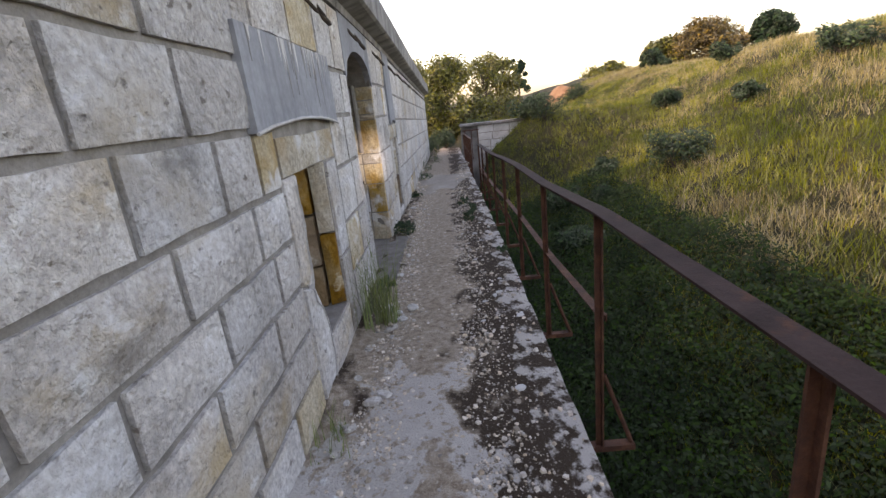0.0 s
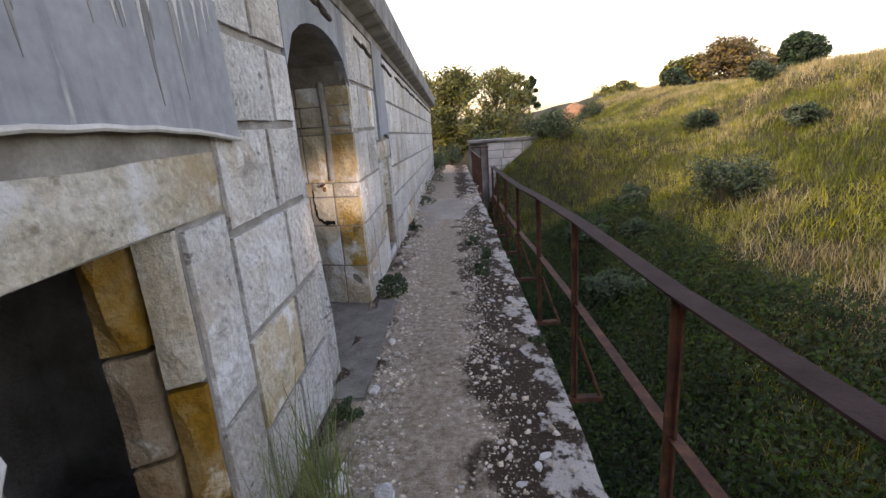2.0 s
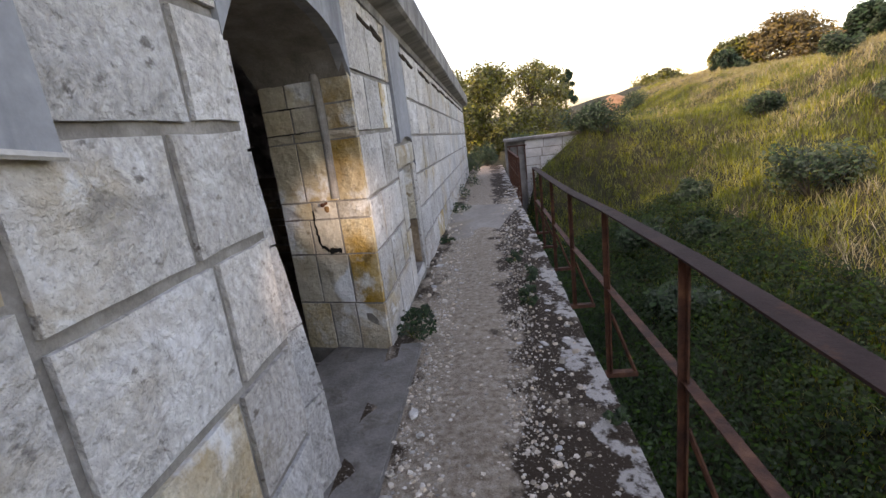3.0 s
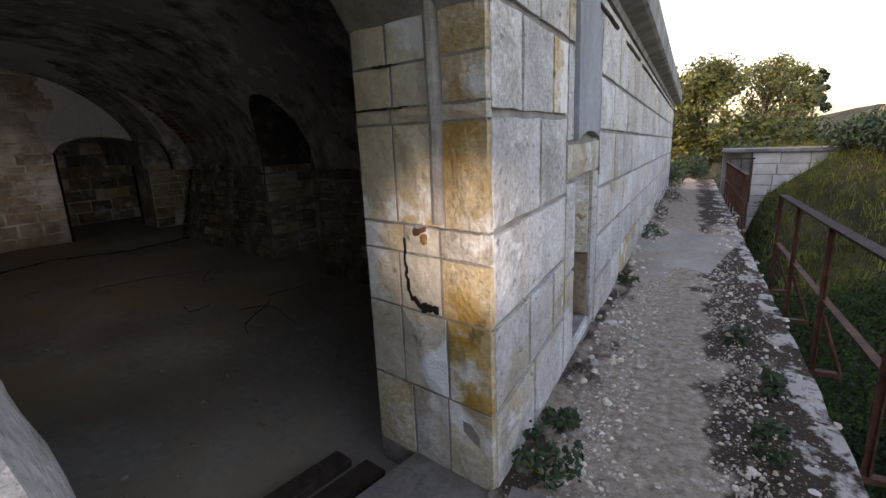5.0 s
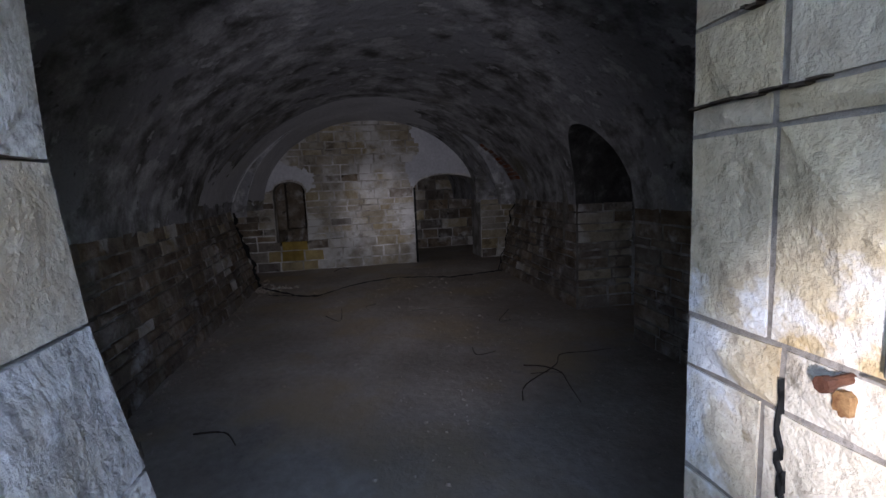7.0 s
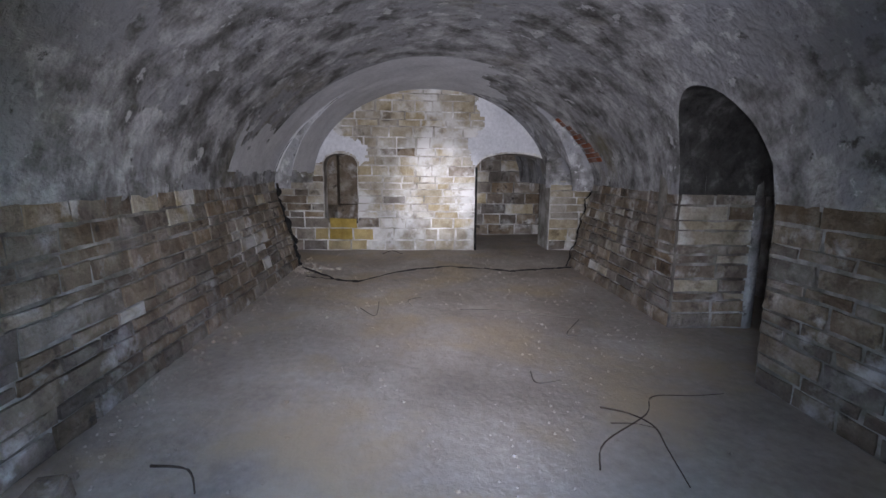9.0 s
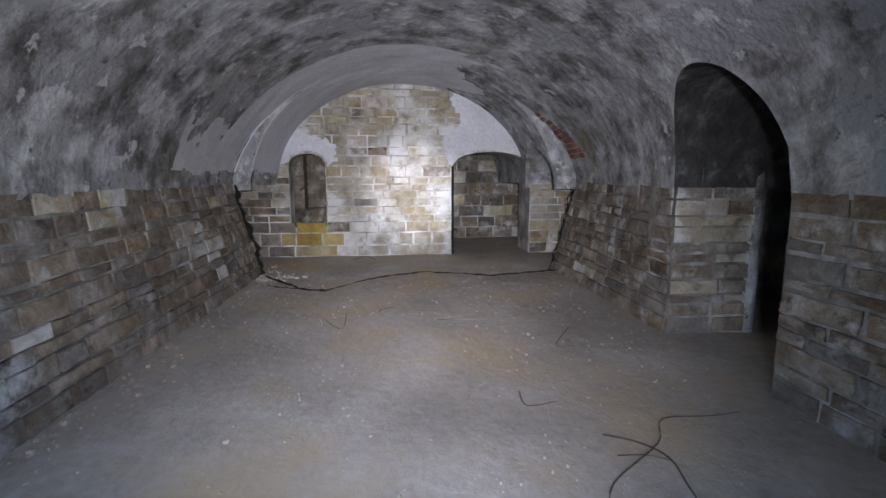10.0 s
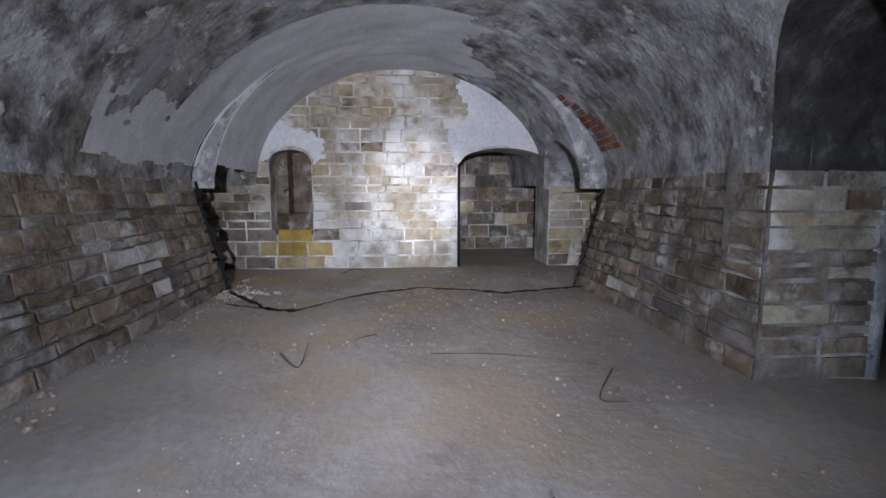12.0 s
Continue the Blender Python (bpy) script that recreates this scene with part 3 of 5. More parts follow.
# window reveals
for (y0, y1, z0, z1), d in ((W1, CAV), (W2, D2)):
    cut = z0 + (z1 - z0) * (0.30 if d == CAV else 0.45)
    cut2 = z0 + (z1 - z0) * 0.66
    mid = z0 + (z1 - z0) * 0.52
    pieces = [(-0.012, -0.115, z0, mid), (-0.012, -0.115, mid, z1), (-0.125, d, z0, cut), (-0.125, d, cut, cut2), (-0.125, d, cut2, z1)]
    for xa, xb, za, zb in pieces if d == CAV else [(-0.012, d, z0, cut), (-0.012, d, cut, z1)]:
        sp = 0.10
        ya, yb = y1 - 0.012 - sp * xa / d, y1 - 0.012 - sp * xb / d
        stone(rng, [(xa - 0.004, ya, za + 0.004), (xb + 0.004, yb, za + 0.004), (xb + 0.004, yb, zb - 0.004), (xa - 0.004, ya, zb - 0.004)],
              Vector((0, -1, 0)), 0.14, OCHRE_STONE if xa > -0.05 and za > z0 + 0.1 else BROWN_STONE, wall_front, rough=0.045 if xa < -0.05 else 0.03, chamfer=0.006)

# cornice
cornice = new("cornice")
tagged(cornice, "dark weathered concrete cornice along the wall top", "cornice", kind="structure")
for k in range(12):
    ya, yb = -9 + 24.6 * k / 12, -9 + 24.6 * (k + 1) / 12 - 0.015
    bm = bmesh.new()
    ta, tb = WALL_TOP - drop(ya), WALL_TOP - drop(yb)
    profile = [(-0.6, 0.0), (0.02, 0.0), (0.03, 0.06), (0.17, 0.10), (0.20, 0.12), (0.20, 0.40), (-0.6, 0.42)]
    hexa(bm, [(x, ya, ta + h) for x, h in profile], [(x, yb, tb + h) for x, h in profile])
    part("coping_slab", bm, CORNICE, cornice)
roof = bmesh.new()
prism(roof, [(-1.0, -9), (-1.0, 15.6), (-14, 17), (-14, -9)], WALL_TOP + 0.40, WALL_TOP + 0.9)
tagged(finish("earth_roof", roof, GROUND), "earth cover over the casemate", "roof", kind="structure")

# iron hooks under the cornice
def hook(y, z):
    h = new("iron_hook")
    bm = bmesh.new()
    pts = [(-0.01 + 0.12 * math.sin(a), y - 0.19 + 0.38 * a / 3.1416, z - 0.03 - 0.17 * math.sin(a)) for a in [k * 3.1416 / 10 for k in range(11)]]
    tube(bm, pts, 0.014, 6)
    part("loop", bm, TWIG, h)
    return tagged(h, "dark iron loop hanging under the cornice", "hook", "hooks on the wall")


for k in range(11):
    hook(-1.6 + 1.45 * k, 2.37 - drop(-1.6 + 1.45 * k))

# ---- room ----
FLOOR_Z, L_V, R_V, END_U, VC, VA = -0.12, -1.72, 2.53, 9.6, 0.405, 2.125
V_SPRING, V_RISE = 1.12, 1.66
PU0, PU1 = 3.9, 5.08       # side passage
PC, PH, P_SPRING, P_RISE = (PU0 + PU1) / 2, (PU1 - PU0) / 2, 1.14, 0.85

rows = []
for i in range(49):
    u = 0.3 + (12.2 - 0.3) * i / 48
    r = []
    for j in range(45):
        v = -3.3 + (7.0 + 3.3) * j / 44
        r.append(P(u, v, FLOOR_Z + 0.018 * noise.noise((u * 1.3, v * 1.3, 0)) + 0.006 * noise.noise((u * 6, v * 6, 3))))
    rows.append(r)
tagged(sheet("floor", rows, ROOM_FLOOR), "dusty bare earth floor strewn with grit", "floor", kind="structure")
bm = bmesh.new()
prism(bm, [(0.20, -0.80), (0.20, 0.80), (0.0, 0.80), (0.0, jamb_y(0.0, 0.72)), P(0.62, 0.72, 0).xy, P(0.62, -0.72, 0).xy, (0.0, jamb_y(0.0, -0.72)), (0.0, -0.80)], -0.3, 0.022)
bmesh.ops.bevel(bm, geom=bm.edges[:], offset=0.012, segments=2, affect="EDGES")
tagged(finish("threshold", bm, THRESHOLD), "worn grey cement threshold in the doorway", "threshold", kind="structure")


CR = 8.07                  # the settlement joint: beyond it the room widens into a cross bay
BAY_C, BAY_H, BAY_SPRING, BAY_RISE = (CR + END_U) / 2, (END_U - CR) / 2, 1.06, 0.64


def spread(u, start, length):
    return min(1.0, max(0.0, (u - start) / length)) if u < CR + 0.005 else 0.0


def left_v(u, z):
    """The side walls lean outwards more and more towards the joint."""
    k = spread(u, 2.0, 6.07)
    return L_V + 0.08 * k - 0.33 * k * min(1.0, max(0.0, (z - FLOOR_Z) / 1.24))


def right_v(u, z):
    return R_V + 0.33 * spread(u, 5.08, 3.0) * min(1.0, max(0.0, (z - FLOOR_Z) / 1.24))


def vault_point(u, th, off=0.0):
    q = 0.014 * noise.noise((u * 1.1, th * 2.2, 5)) + 0.006 * noise.noise((u * 5, th * 9, 1))
    q += 0.010 * noise.noise((u * 2.6, th * 5.0, 8))
    sn = math.sin(th)
    wide = 0.25 * spread(u, 2.0, 6.07) * max(0.0, -sn) ** 4 + 0.33 * spread(u, 5.08, 3.0) * max(0.0, sn) ** 4
    return P(u, VC + (VA + wide + off + q) * sn, V_SPRING + (V_RISE + off + q) * math.cos(th))


def th_open(u, centre, half, spring, rise):
    """The angle down to which the vault reaches over an opening in a side wall."""
    if abs(u - centre) >= half:
        return math.pi / 2
    z = spring + rise * math.sqrt(1 - ((u - centre) / half) ** 2)
    return math.acos(min(1.0, max(0.0, (z - V_SPRING) / V_RISE)))


def th_max(u):
    return min(th_open(u, PC, PH, P_SPRING, P_RISE), th_open(u, BAY_C, BAY_H, BAY_SPRING, BAY_RISE))


def th_min(u):
    return -th_open(u, BAY_C, BAY_H, BAY_SPRING, BAY_RISE)


us = sorted(set([0.66 + 0.2 * k for k in range(58)] + [PU0 + PH * 2 * k / 40 for k in range(41)] + [CR, CR + 0.012] + [CR + BAY_H * 2 * k / 30 for k in range(1, 31)]))
us = [u for u in us if u <= 12.0]
bm = bmesh.new()
inner, outer = [], []
for u in us:
    t0, t1 = th_min(u), th_max(u)
    ths = [t0 + (t1 - t0) * j / 40 for j in range(41)]
    inner.append([bm.verts.new(vault_point(u, t)) for t in ths])
    outer.append([bm.verts.new(vault_point(u, t, 0.25)) for t in ths])
for g, flip in ((inner, False), (outer, True)):
    for a, b in zip(g, g[1:]):
        for i in range(40):
            bm.faces.new((a[i], b[i], b[i + 1], a[i + 1]) if flip else (a[i], a[i + 1], b[i + 1], b[i]))
tagged(finish("ceiling", bm, VAULT, smooth=True), "barrel vault of sooty peeling grey plaster", "ceiling", kind="structure")

# side passage barrel
rows = []
for i in range(29):
    a = math.pi * i / 28
    u = PC - PH * math.cos(a)
    z = P_SPRING + P_RISE * math.sin(a)
    t = math.acos(min(1.0, max(0.0, (z - V_SPRING) / V_RISE)))
    v0 = VC + VA * math.sin(t)
    rows.append([P(u, v0 + (5.2 - v0) * j / 10, z + 0.012 * noise.noise((u * 3, j * 0.7, 2))) for j in range(11)])
tagged(sheet("passage_ceiling", rows, SOOT_SHADE), "sooty vault of the side passage, darkened further for shade", "ceiling", kind="structure")


# arched roofs of the cross bay on both sides
for side in (-1, 1):
    rows = []
    for i in range(29):
        a = math.pi * i / 28
        u = BAY_C - BAY_H * math.cos(a)
        z = BAY_SPRING + BAY_RISE * math.sin(a)
        t = math.acos(min(1.0, max(0.0, (z - V_SPRING) / V_RISE)))
        v0 = VC + side * VA * math.sin(t)
        rows.append([P(u, v0 + (VC + side * 3.5 - v0) * j / 6, z + 0.012 * noise.noise((u * 3, j * 0.7, 6))) for j in range(7)])
    tagged(sheet("bay_ceiling", rows, VAULT), "low sooty plaster arch of the cross bay", "ceiling", kind="structure")


def room_wall(name, label, pieces):
    w = new(name)
    tagged(w, label, "wall", kind="structure")
    bm = bmesh.new()
    for p in pieces:
        uvbox(bm, *p)
    part("mortar_core", bm, ROOM_MORTAR, w)
    return w


ZW = [-0.12, 0.02, 0.11, 0.25, 0.34, 0.43, 0.58, 0.66, 0.80, 0.88, 1.02, 1.16]
ZV = [-0.12, 0.03, 0.15, 0.23, 0.36, 0.50, 0.59, 0.68, 0.82, 0.91, 1.05, 1.16]


def lay_v(w, v, facing, mats):
    def make(a, b, z0, z1):
        m = mats[0] if rng.random() < 0.9 else mats[1]
        j = [rng.uniform(-0.014, 0.014) for _ in range(4)]
        stone(rng, [P(a + j[0], v(a, z0), z0), P(b + j[1], v(b, z0), z0 + j[2]), P(b, v(b, z1), z1 + j[3]), P(a, v(a, z1), z1)], P(0, facing, 0), 0.03, m, w, rough=0.022, chamfer=0.010)
    return make


def side_core(w, v, out, u0, u1):
    """The leaning mortar body of a side wall between two places along it."""
    bm = bmesh.new()
    n = max(1, round((u1 - u0) / 0.8))
    top = V_SPRING + 0.02
    for k in range(n):
        a, b = u0 + (u1 - u0) * k / n, u0 + (u1 - u0) * (k + 1) / n
        s = 0.005 * out
        hexa(bm, [P(a, v(a, -0.12) + s, -0.4), P(b, v(b, -0.12) + s, -0.4), P(b, v(b, -0.12) + 0.45 * out, -0.4), P(a, v(a, -0.12) + 0.45 * out, -0.4)],
             [P(a, v(a, top) + s, top), P(b, v(b, top) + s, top), P(b, v(b, top) + 0.45 * out, top), P(a, v(a, top) + 0.45 * out, top)])
    part("mortar_core", bm, ROOM_MORTAR, w)


def lay_u(w, u, facing, mats, ok=None):
    def make(a, b, z0, z1):
        if ok and not ok(a, b, z0, z1):
            return
        m = mats[0] if rng.random() < 0.82 else mats[1]
        j = [rng.uniform(-0.006, 0.006) for _ in range(4)]
        stone(rng, [P(u, a + j[0], z0), P(u, b + j[1], z0 + j[2]), P(u, b, z1 + j[3]), P(u, a, z1)], P(facing, 0, 0), 0.03, m, w, rough=0.016, chamfer=0.012)
    return make


wl_ = room_wall("wall_left", "low side wall of brown rubble stone with pale mortar",
                [(CR - 0.5, CR - 0.01, -3.3, -2.2, -0.4, 2.2), (CR - 0.5, END_U + 0.1, -3.5, -3.1, -0.4, 2.2)])
side_core(wl_, left_v, -1, 0.7, CR)
courses(rng, ZW, None, 1.05, CR, lay_v(wl_, left_v, 1, (ROOM_STONE, END_STONE)), 0.36, gap=0.012)
RET = R_V + 0.74           # where the return of the passage's far pier ends
wr_ = room_wall("wall_right", "low side wall of brown rubble stone beside the passage",
                [(PU0 - 0.4, PU0 - 0.012, R_V + 0.02, 6.5, -0.4, 1.4), (PU1 + 0.012, PU1 + 0.4, R_V + 0.02, RET, -0.4, 2.2),
                 (PU0 - 0.4, PU1 + 3.0, 6.5, 6.8, -0.4, 2.6), (PU1 + 0.41, PU1 + 3.0, 4.3, 4.6, -0.4, 2.6), (PU1 + 2.7, PU1 + 3.0, 4.2, 6.8, -0.4, 2.6),
                 (CR - 0.5, CR - 0.01, 2.9, 4.3, -0.4, 2.2), (CR - 0.5, END_U + 0.1, 3.9, 4.3, -0.4, 2.2)])
side_core(wr_, right_v, 1, 1.2, PU0)
side_core(wr_, right_v, 1, PU1, CR)
courses(rng, ZW, None, 1.3, PU0, lay_v(wr_, right_v, -1, (ROOM_STONE, ROOM_STONE)), 0.36, gap=0.012)
courses(rng, ZV, None, PU1, CR, lay_v(wr_, right_v, -1, (ROOM_STONE, END_STONE)), 0.36, gap=0.012)
courses(rng, ZV, None, R_V + 0.01, RET, lay_u(wr_, PU1, -1, (ROOM_STONE, END_STONE)), 0.45)
courses(rng, ZW, None, R_V + 0.01, 3.9, lay_u(wr_, PU0, 1, (ROOM_STONE, ROOM_STONE)), 0.45)
# rounded plastered end of the pier
bm = bmesh.new()
tube(bm, [P(PU1 + 0.10, RET + 0.03, z) for z in (-0.4, 0.2, 0.8, 1.4, 2.1)], 0.11, 14)
part("rounded_end", bm, VAULT, wr_, "rounded grey plaster end of the pier", smooth=True)
# Added roof behind the passage, coloured near black so the opening looks unlit.
bm = bmesh.new()
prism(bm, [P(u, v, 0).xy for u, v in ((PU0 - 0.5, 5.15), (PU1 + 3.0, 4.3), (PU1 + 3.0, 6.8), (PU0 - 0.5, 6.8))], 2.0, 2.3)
tagged(finish("passage_roof", bm, SOOT_SHADE), "added ceiling over the side chamber, sooty and darkened for shade", "ceiling", kind="structure")

# end wall with niche and doorway
DV0, DV1, DSP, DRISE = 1.22, 2.62, 1.42, 0.25
NV0, NV1, NZ0, NSP = -1.53, -0.93, 0.39, 1.46


def door_z(v):
    return DSP + DRISE * math.sqrt(max(0, 1 - ((v - (DV0 + DV1) / 2) / ((DV1 - DV0) / 2)) ** 2))


def niche_z(v):
    return NSP + 0.17 * math.sqrt(max(0, 1 - ((v - (NV0 + NV1) / 2) / ((NV1 - NV0) / 2)) ** 2))


we_ = new("wall_end")
tagged(we_, "end wall of buff rubble stone with niche and doorway", "wall", kind="structure")
bm = bmesh.new()
E0, E1 = END_U + 0.005, END_U + 0.75
uvbox(bm, E0, E1, L_V - 1.6, NV0, -0.4, 3.1)
uvbox(bm, E0, E1, NV0, NV1, -0.4, NZ0)
uvbox(bm, E0, E1, NV1, DV0, -0.4, 3.1)
uvbox(bm, E0, E1, DV1, R_V + 1.7, -0.4, 3.1)
for lo, hi, fz in ((NV0, NV1, niche_z), (DV0, DV1, door_z)):
    for k in range(12):
        a, b = lo + (hi - lo) * k / 12, lo + (hi - lo) * (k + 1) / 12
        hexa(bm, [P(E0, a, fz(a)), P(E0, b, fz(b)), P(E1, b, fz(b)), P(E1, a, fz(a))], [P(E0, a, 3.1), P(E0, b, 3.1), P(E1, b, 3.1), P(E1, a, 3.1)])
part("mortar_core", bm, END_MORTAR, we_)


def clear(a, b, z0, z1):
    if not L_V < (a + b) / 2 < R_V:
        return (z0 + z1) / 2 < BAY_SPRING + 0.5
    if (z0 + z1) / 2 > V_SPRING + V_RISE * math.sqrt(max(0, 1 - (((a + b) / 2 - VC) / VA) ** 2)) + 0.08:
        return False
    return True


def end_course(z0, z1):
    spans = [(-3.08, 3.88)] if z0 < BAY_SPRING + BAY_RISE else [(L_V, R_V)]
    zm = (z0 + z1) / 2
    for lo, hi, f, zb in ((NV0, NV1, niche_z, NZ0), (DV0, DV1, door_z, -1)):
        if zm > zb and z0 < f((lo + hi) / 2):
            a, b = lo, hi
            if z1 > f(lo) + 0.02:
                k = min(1.0, max(0.0, (z0 - f(lo)) / (f((lo + hi) / 2) - f(lo))))
                h = (hi - lo) / 2 * math.sqrt(1 - k * k)
                a, b = (lo + hi) / 2 - h, (lo + hi) / 2 + h
            spans = [s for lo2, hi2 in spans for s in ((lo2, min(hi2, a)), (max(lo2, b), hi2)) if s[1] - s[0] > 0.05]
    return spans


z = -0.12
while z < 2.8:
    h = rng.choice([0.12, 0.14, 0.17, 0.19, 0.22])
    for lo, hi in end_course(z, z + h):
        def make(a, b, z0, z1):
            if clear(a, b, z0, z1):
                m = YELLOW_STONE if (-1.60 < (a + b) / 2 < -0.8 and z1 < 0.50) else (END_STONE if rng.random() < (0.97 if (a + b) / 2 > L_V + 0.1 else 0.15) else ROOM_STONE)
                j = [rng.uniform(-0.012, 0.012) for _ in range(4)]
                stone(rng, [P(END_U, a + j[0], z0), P(END_U, b + j[1], z0 + j[2]), P(END_U, b, z1 + j[3]), P(END_U, a, z1)], P(-1, 0, 0), 0.03, m, we_, rough=0.014, chamfer=0.012)
        courses(rng, [z, z + h], None, lo, hi, make, rng.uniform(0.30, 0.52), gap=0.011)
    z += h

# back of the niche, and the chamber beyond the doorway
bm = bmesh.new()
uvbox(bm, END_U + 0.34, E1 + 0.1, NV0 - 0.05, NV1 - 0.42, 0.2, 1.8)
uvbox(bm, END_U + 0.34, E1 + 0.1, NV0 - 0.05, NV1 + 0.05, 0.2, 0.69)
uvbox(bm, E1 - 0.06, E1 + 0.3, NV0 - 0.4, NV1 + 0.4, 0.0, 2.0)
tagged(finish("niche_back", bm, ROOM_STONE), "stone back of the arched wall niche", "niche", kind="structure")
wc_ = room_wall("wall_chamber", "stone walls of the dim chamber beyond",
                [(11.9, 12.3, 0.2, 5.0, -0.4, 3.2), (E1, 12.2, 0.2, 0.6, -0.4, 3.2), (E1, 12.2, 4.6, 5.0, -0.4, 3.2), (E1, 12.2, 0.2, 5.0, 2.6, 3.2)])
courses(rng, [-0.12, 0.12, 0.36, 0.6, 0.85, 1.1, 1.35, 1.6, 1.85], None, 0.6, 4.6, lay_u(wc_, 11.89, -1, (ROOM_STONE, END_STONE)), 0.5)
# inner face of the front wall
wf_ = room_wall("wall_inner", "inner face of the front wall", [(0.7, 1.04, L_V - 0.4, -JAMB - 0.03, -0.4, 2.9), (0.55, 0.85, JAMB + 0.03, 1.0, -0.4, 2.9), (0.6, 0.9, -JAMB - 0.05, JAMB + 0.05, 2.2, 2.9)])
bm = bmesh.new()
prism(bm, [P(0.85, 0.75, 0).xy, P(1.45, 2.95, 0).xy, P(1.1, 2.95, 0).xy, P(0.6, 0.75, 0).xy], -0.4, 2.9)
part("slanting_core", bm, ROOM_MORTAR, wf_)

# cracks: the ragged joint around the vault and the broken edge of the passage
def crack(name, pts, width, label):
    bm = bmesh.new()
    a = []
    for p, d in pts:
        w = width * rng.uniform(0.35, 1.2)
        a.append((bm.verts.new(p - d * w), bm.verts.new(p + d * w)))
    for (p, q), (r, s) in zip(a, a[1:]):
        bm.faces.new((p, q, s, r))
    return tagged(finish(name, bm, BLACK_GAP), label, "crack", kind="structure")


def along(pts, x):
    """Height of a broken line at x."""
    for (a, p), (b, q) in zip(pts, pts[1:]):
        if x <= b:
            return p + (q - p) * (x - a) / (b - a)
    return pts[-1][1]


JOINT = [(-1.75, 8.05), (-1.6, 7.95), (-0.96, 7.1), (-0.6, 6.92), (-0.15, 7.53), (0.6, 7.94), (1.55, 7.58), (2.5, 7.85), (2.9, 8.05)]
fl = []
for k in range(91):
    v = -1.66 + 4.26 * k / 90
    fl.append((P(along(JOINT, v) + 0.05 * noise.noise((v * 3.1, 0, 0)) + rng.uniform(-0.025, 0.025), v, FLOOR_Z + 0.030), P(1, 0, 0)))
crack("crack", fl, 0.055, "jagged dark crack across the floor")
fl = [(P(6.9 + 0.35 * k / 12 + rng.uniform(-0.02, 0.02), -0.65 - 0.7 * k / 12, FLOOR_Z + 0.030), P(1, 0, 0)) for k in range(13)]
crack("crack", fl, 0.03, "short side crack in the floor")
for face, name, width, into in ((left_v, "wide ragged crack down the side wall", 0.038, 1), (right_v, "thin dark crack down the side wall", 0.016, -1)):
    pts = [FLOOR_Z + 1.26 * k / 30 for k in range(31)]
    crack("crack", [(P(CR - 0.005 + rng.uniform(-0.015, 0.015), face(CR, z) + 0.03 * into + 0.07 * noise.noise((0, z * 5, 0)) + rng.uniform(-0.012, 0.012), z), P(0.35, 0.94, 0)) for z in pts], width, name)
va = [(vault_point(CR - 0.02 + 0.03 * noise.noise((0, t * 4, 3)) + rng.uniform(-0.02, 0.02), t, -0.02), P(1, 0, 0)) for t in [-1.55 + 0.40 * k / 10 for k in range(11)]]
crack("crack", va, 0.02, "dark crack running up into the vault")

# ---- terrace ----
EDGE = 1.36
rows = []
NY, NX = 340, 44
for i in range(NY + 1):
    y = -8 + 34 * i / NY
    r = []
    for j in range(NX + 1):
        x = -0.02 + (EDGE + 0.02) * j / NX
        bank = 0.05 * max(0.0, 1 - x / 0.22) * (0.5 + noise.noise((y * 2.1, 0, 4)))
        hump = 0.012 * math.exp(-((x - 0.62) / 0.25) ** 2)
        pit = -0.012 * max(0.0, noise.noise((x * 3.0, y * 2.2, 7)) + 0.1) if x > 0.75 else 0.0
        ragged = -0.05 * max(0.0, (x - 1.25) / 0.11) * max(0.0, noise.noise((y * 3.1, 1, 2)) + 0.15)
        r.append((x, y, -drop(y) + bank + hump + pit + ragged + 0.006 * noise.noise((x * 9, y * 9, 0))))
    rows.append(r)
terrace = sheet("pavement", rows, DIRT_PATH)
tagged(terrace, "gravel terrace path with broken pale concrete edge", "path", kind="structure")
nt = DIRT_PATH.node_tree
# path surface: gravel in the middle, soil patches and pale broken concrete towards the ditch
n, l = nt.nodes, nt.links
bs = n["Principled BSDF"]
base = bs.inputs["Base Color"].links[0].from_socket
g = n.new("ShaderNodeNewGeometry")
sep = n.new("ShaderNodeSeparateXYZ")
l.new(g.outputs["Position"], sep.inputs[0])


def field(scale, detail, seed, sx=1.0, sy=1.0):
    mp = n.new("ShaderNodeMapping")
    mp.inputs["Location"].default_value = (seed, seed * 0.7, 0)
    mp.inputs["Scale"].default_value = (sx, sy, 0.2)
    l.new(g.outputs["Position"], mp.inputs[0])
    t = n.new("ShaderNodeTexNoise")
    t.inputs["Scale"].default_value, t.inputs["Detail"].default_value, t.inputs["Roughness"].default_value = scale, detail, 0.6
    l.new(mp.outputs[0], t.inputs[0])
    return t.outputs["Fac"]


def calc(op, a, b, clamp=False):
    m = n.new("ShaderNodeMath")
    m.operation, m.use_clamp = op, clamp
    for k, v in ((0, a), (1, b)):
        if isinstance(v, (int, float)):
            m.inputs[k].default_value = v
        else:
            l.new(v, m.inputs[k])
    return m.outputs[0]


def span(src, lo, hi):
    m = n.new("ShaderNodeMapRange")
    m.inputs[1].default_value, m.inputs[2].default_value = lo, hi
    l.new(src, m.inputs[0])
    return m.outputs[0]


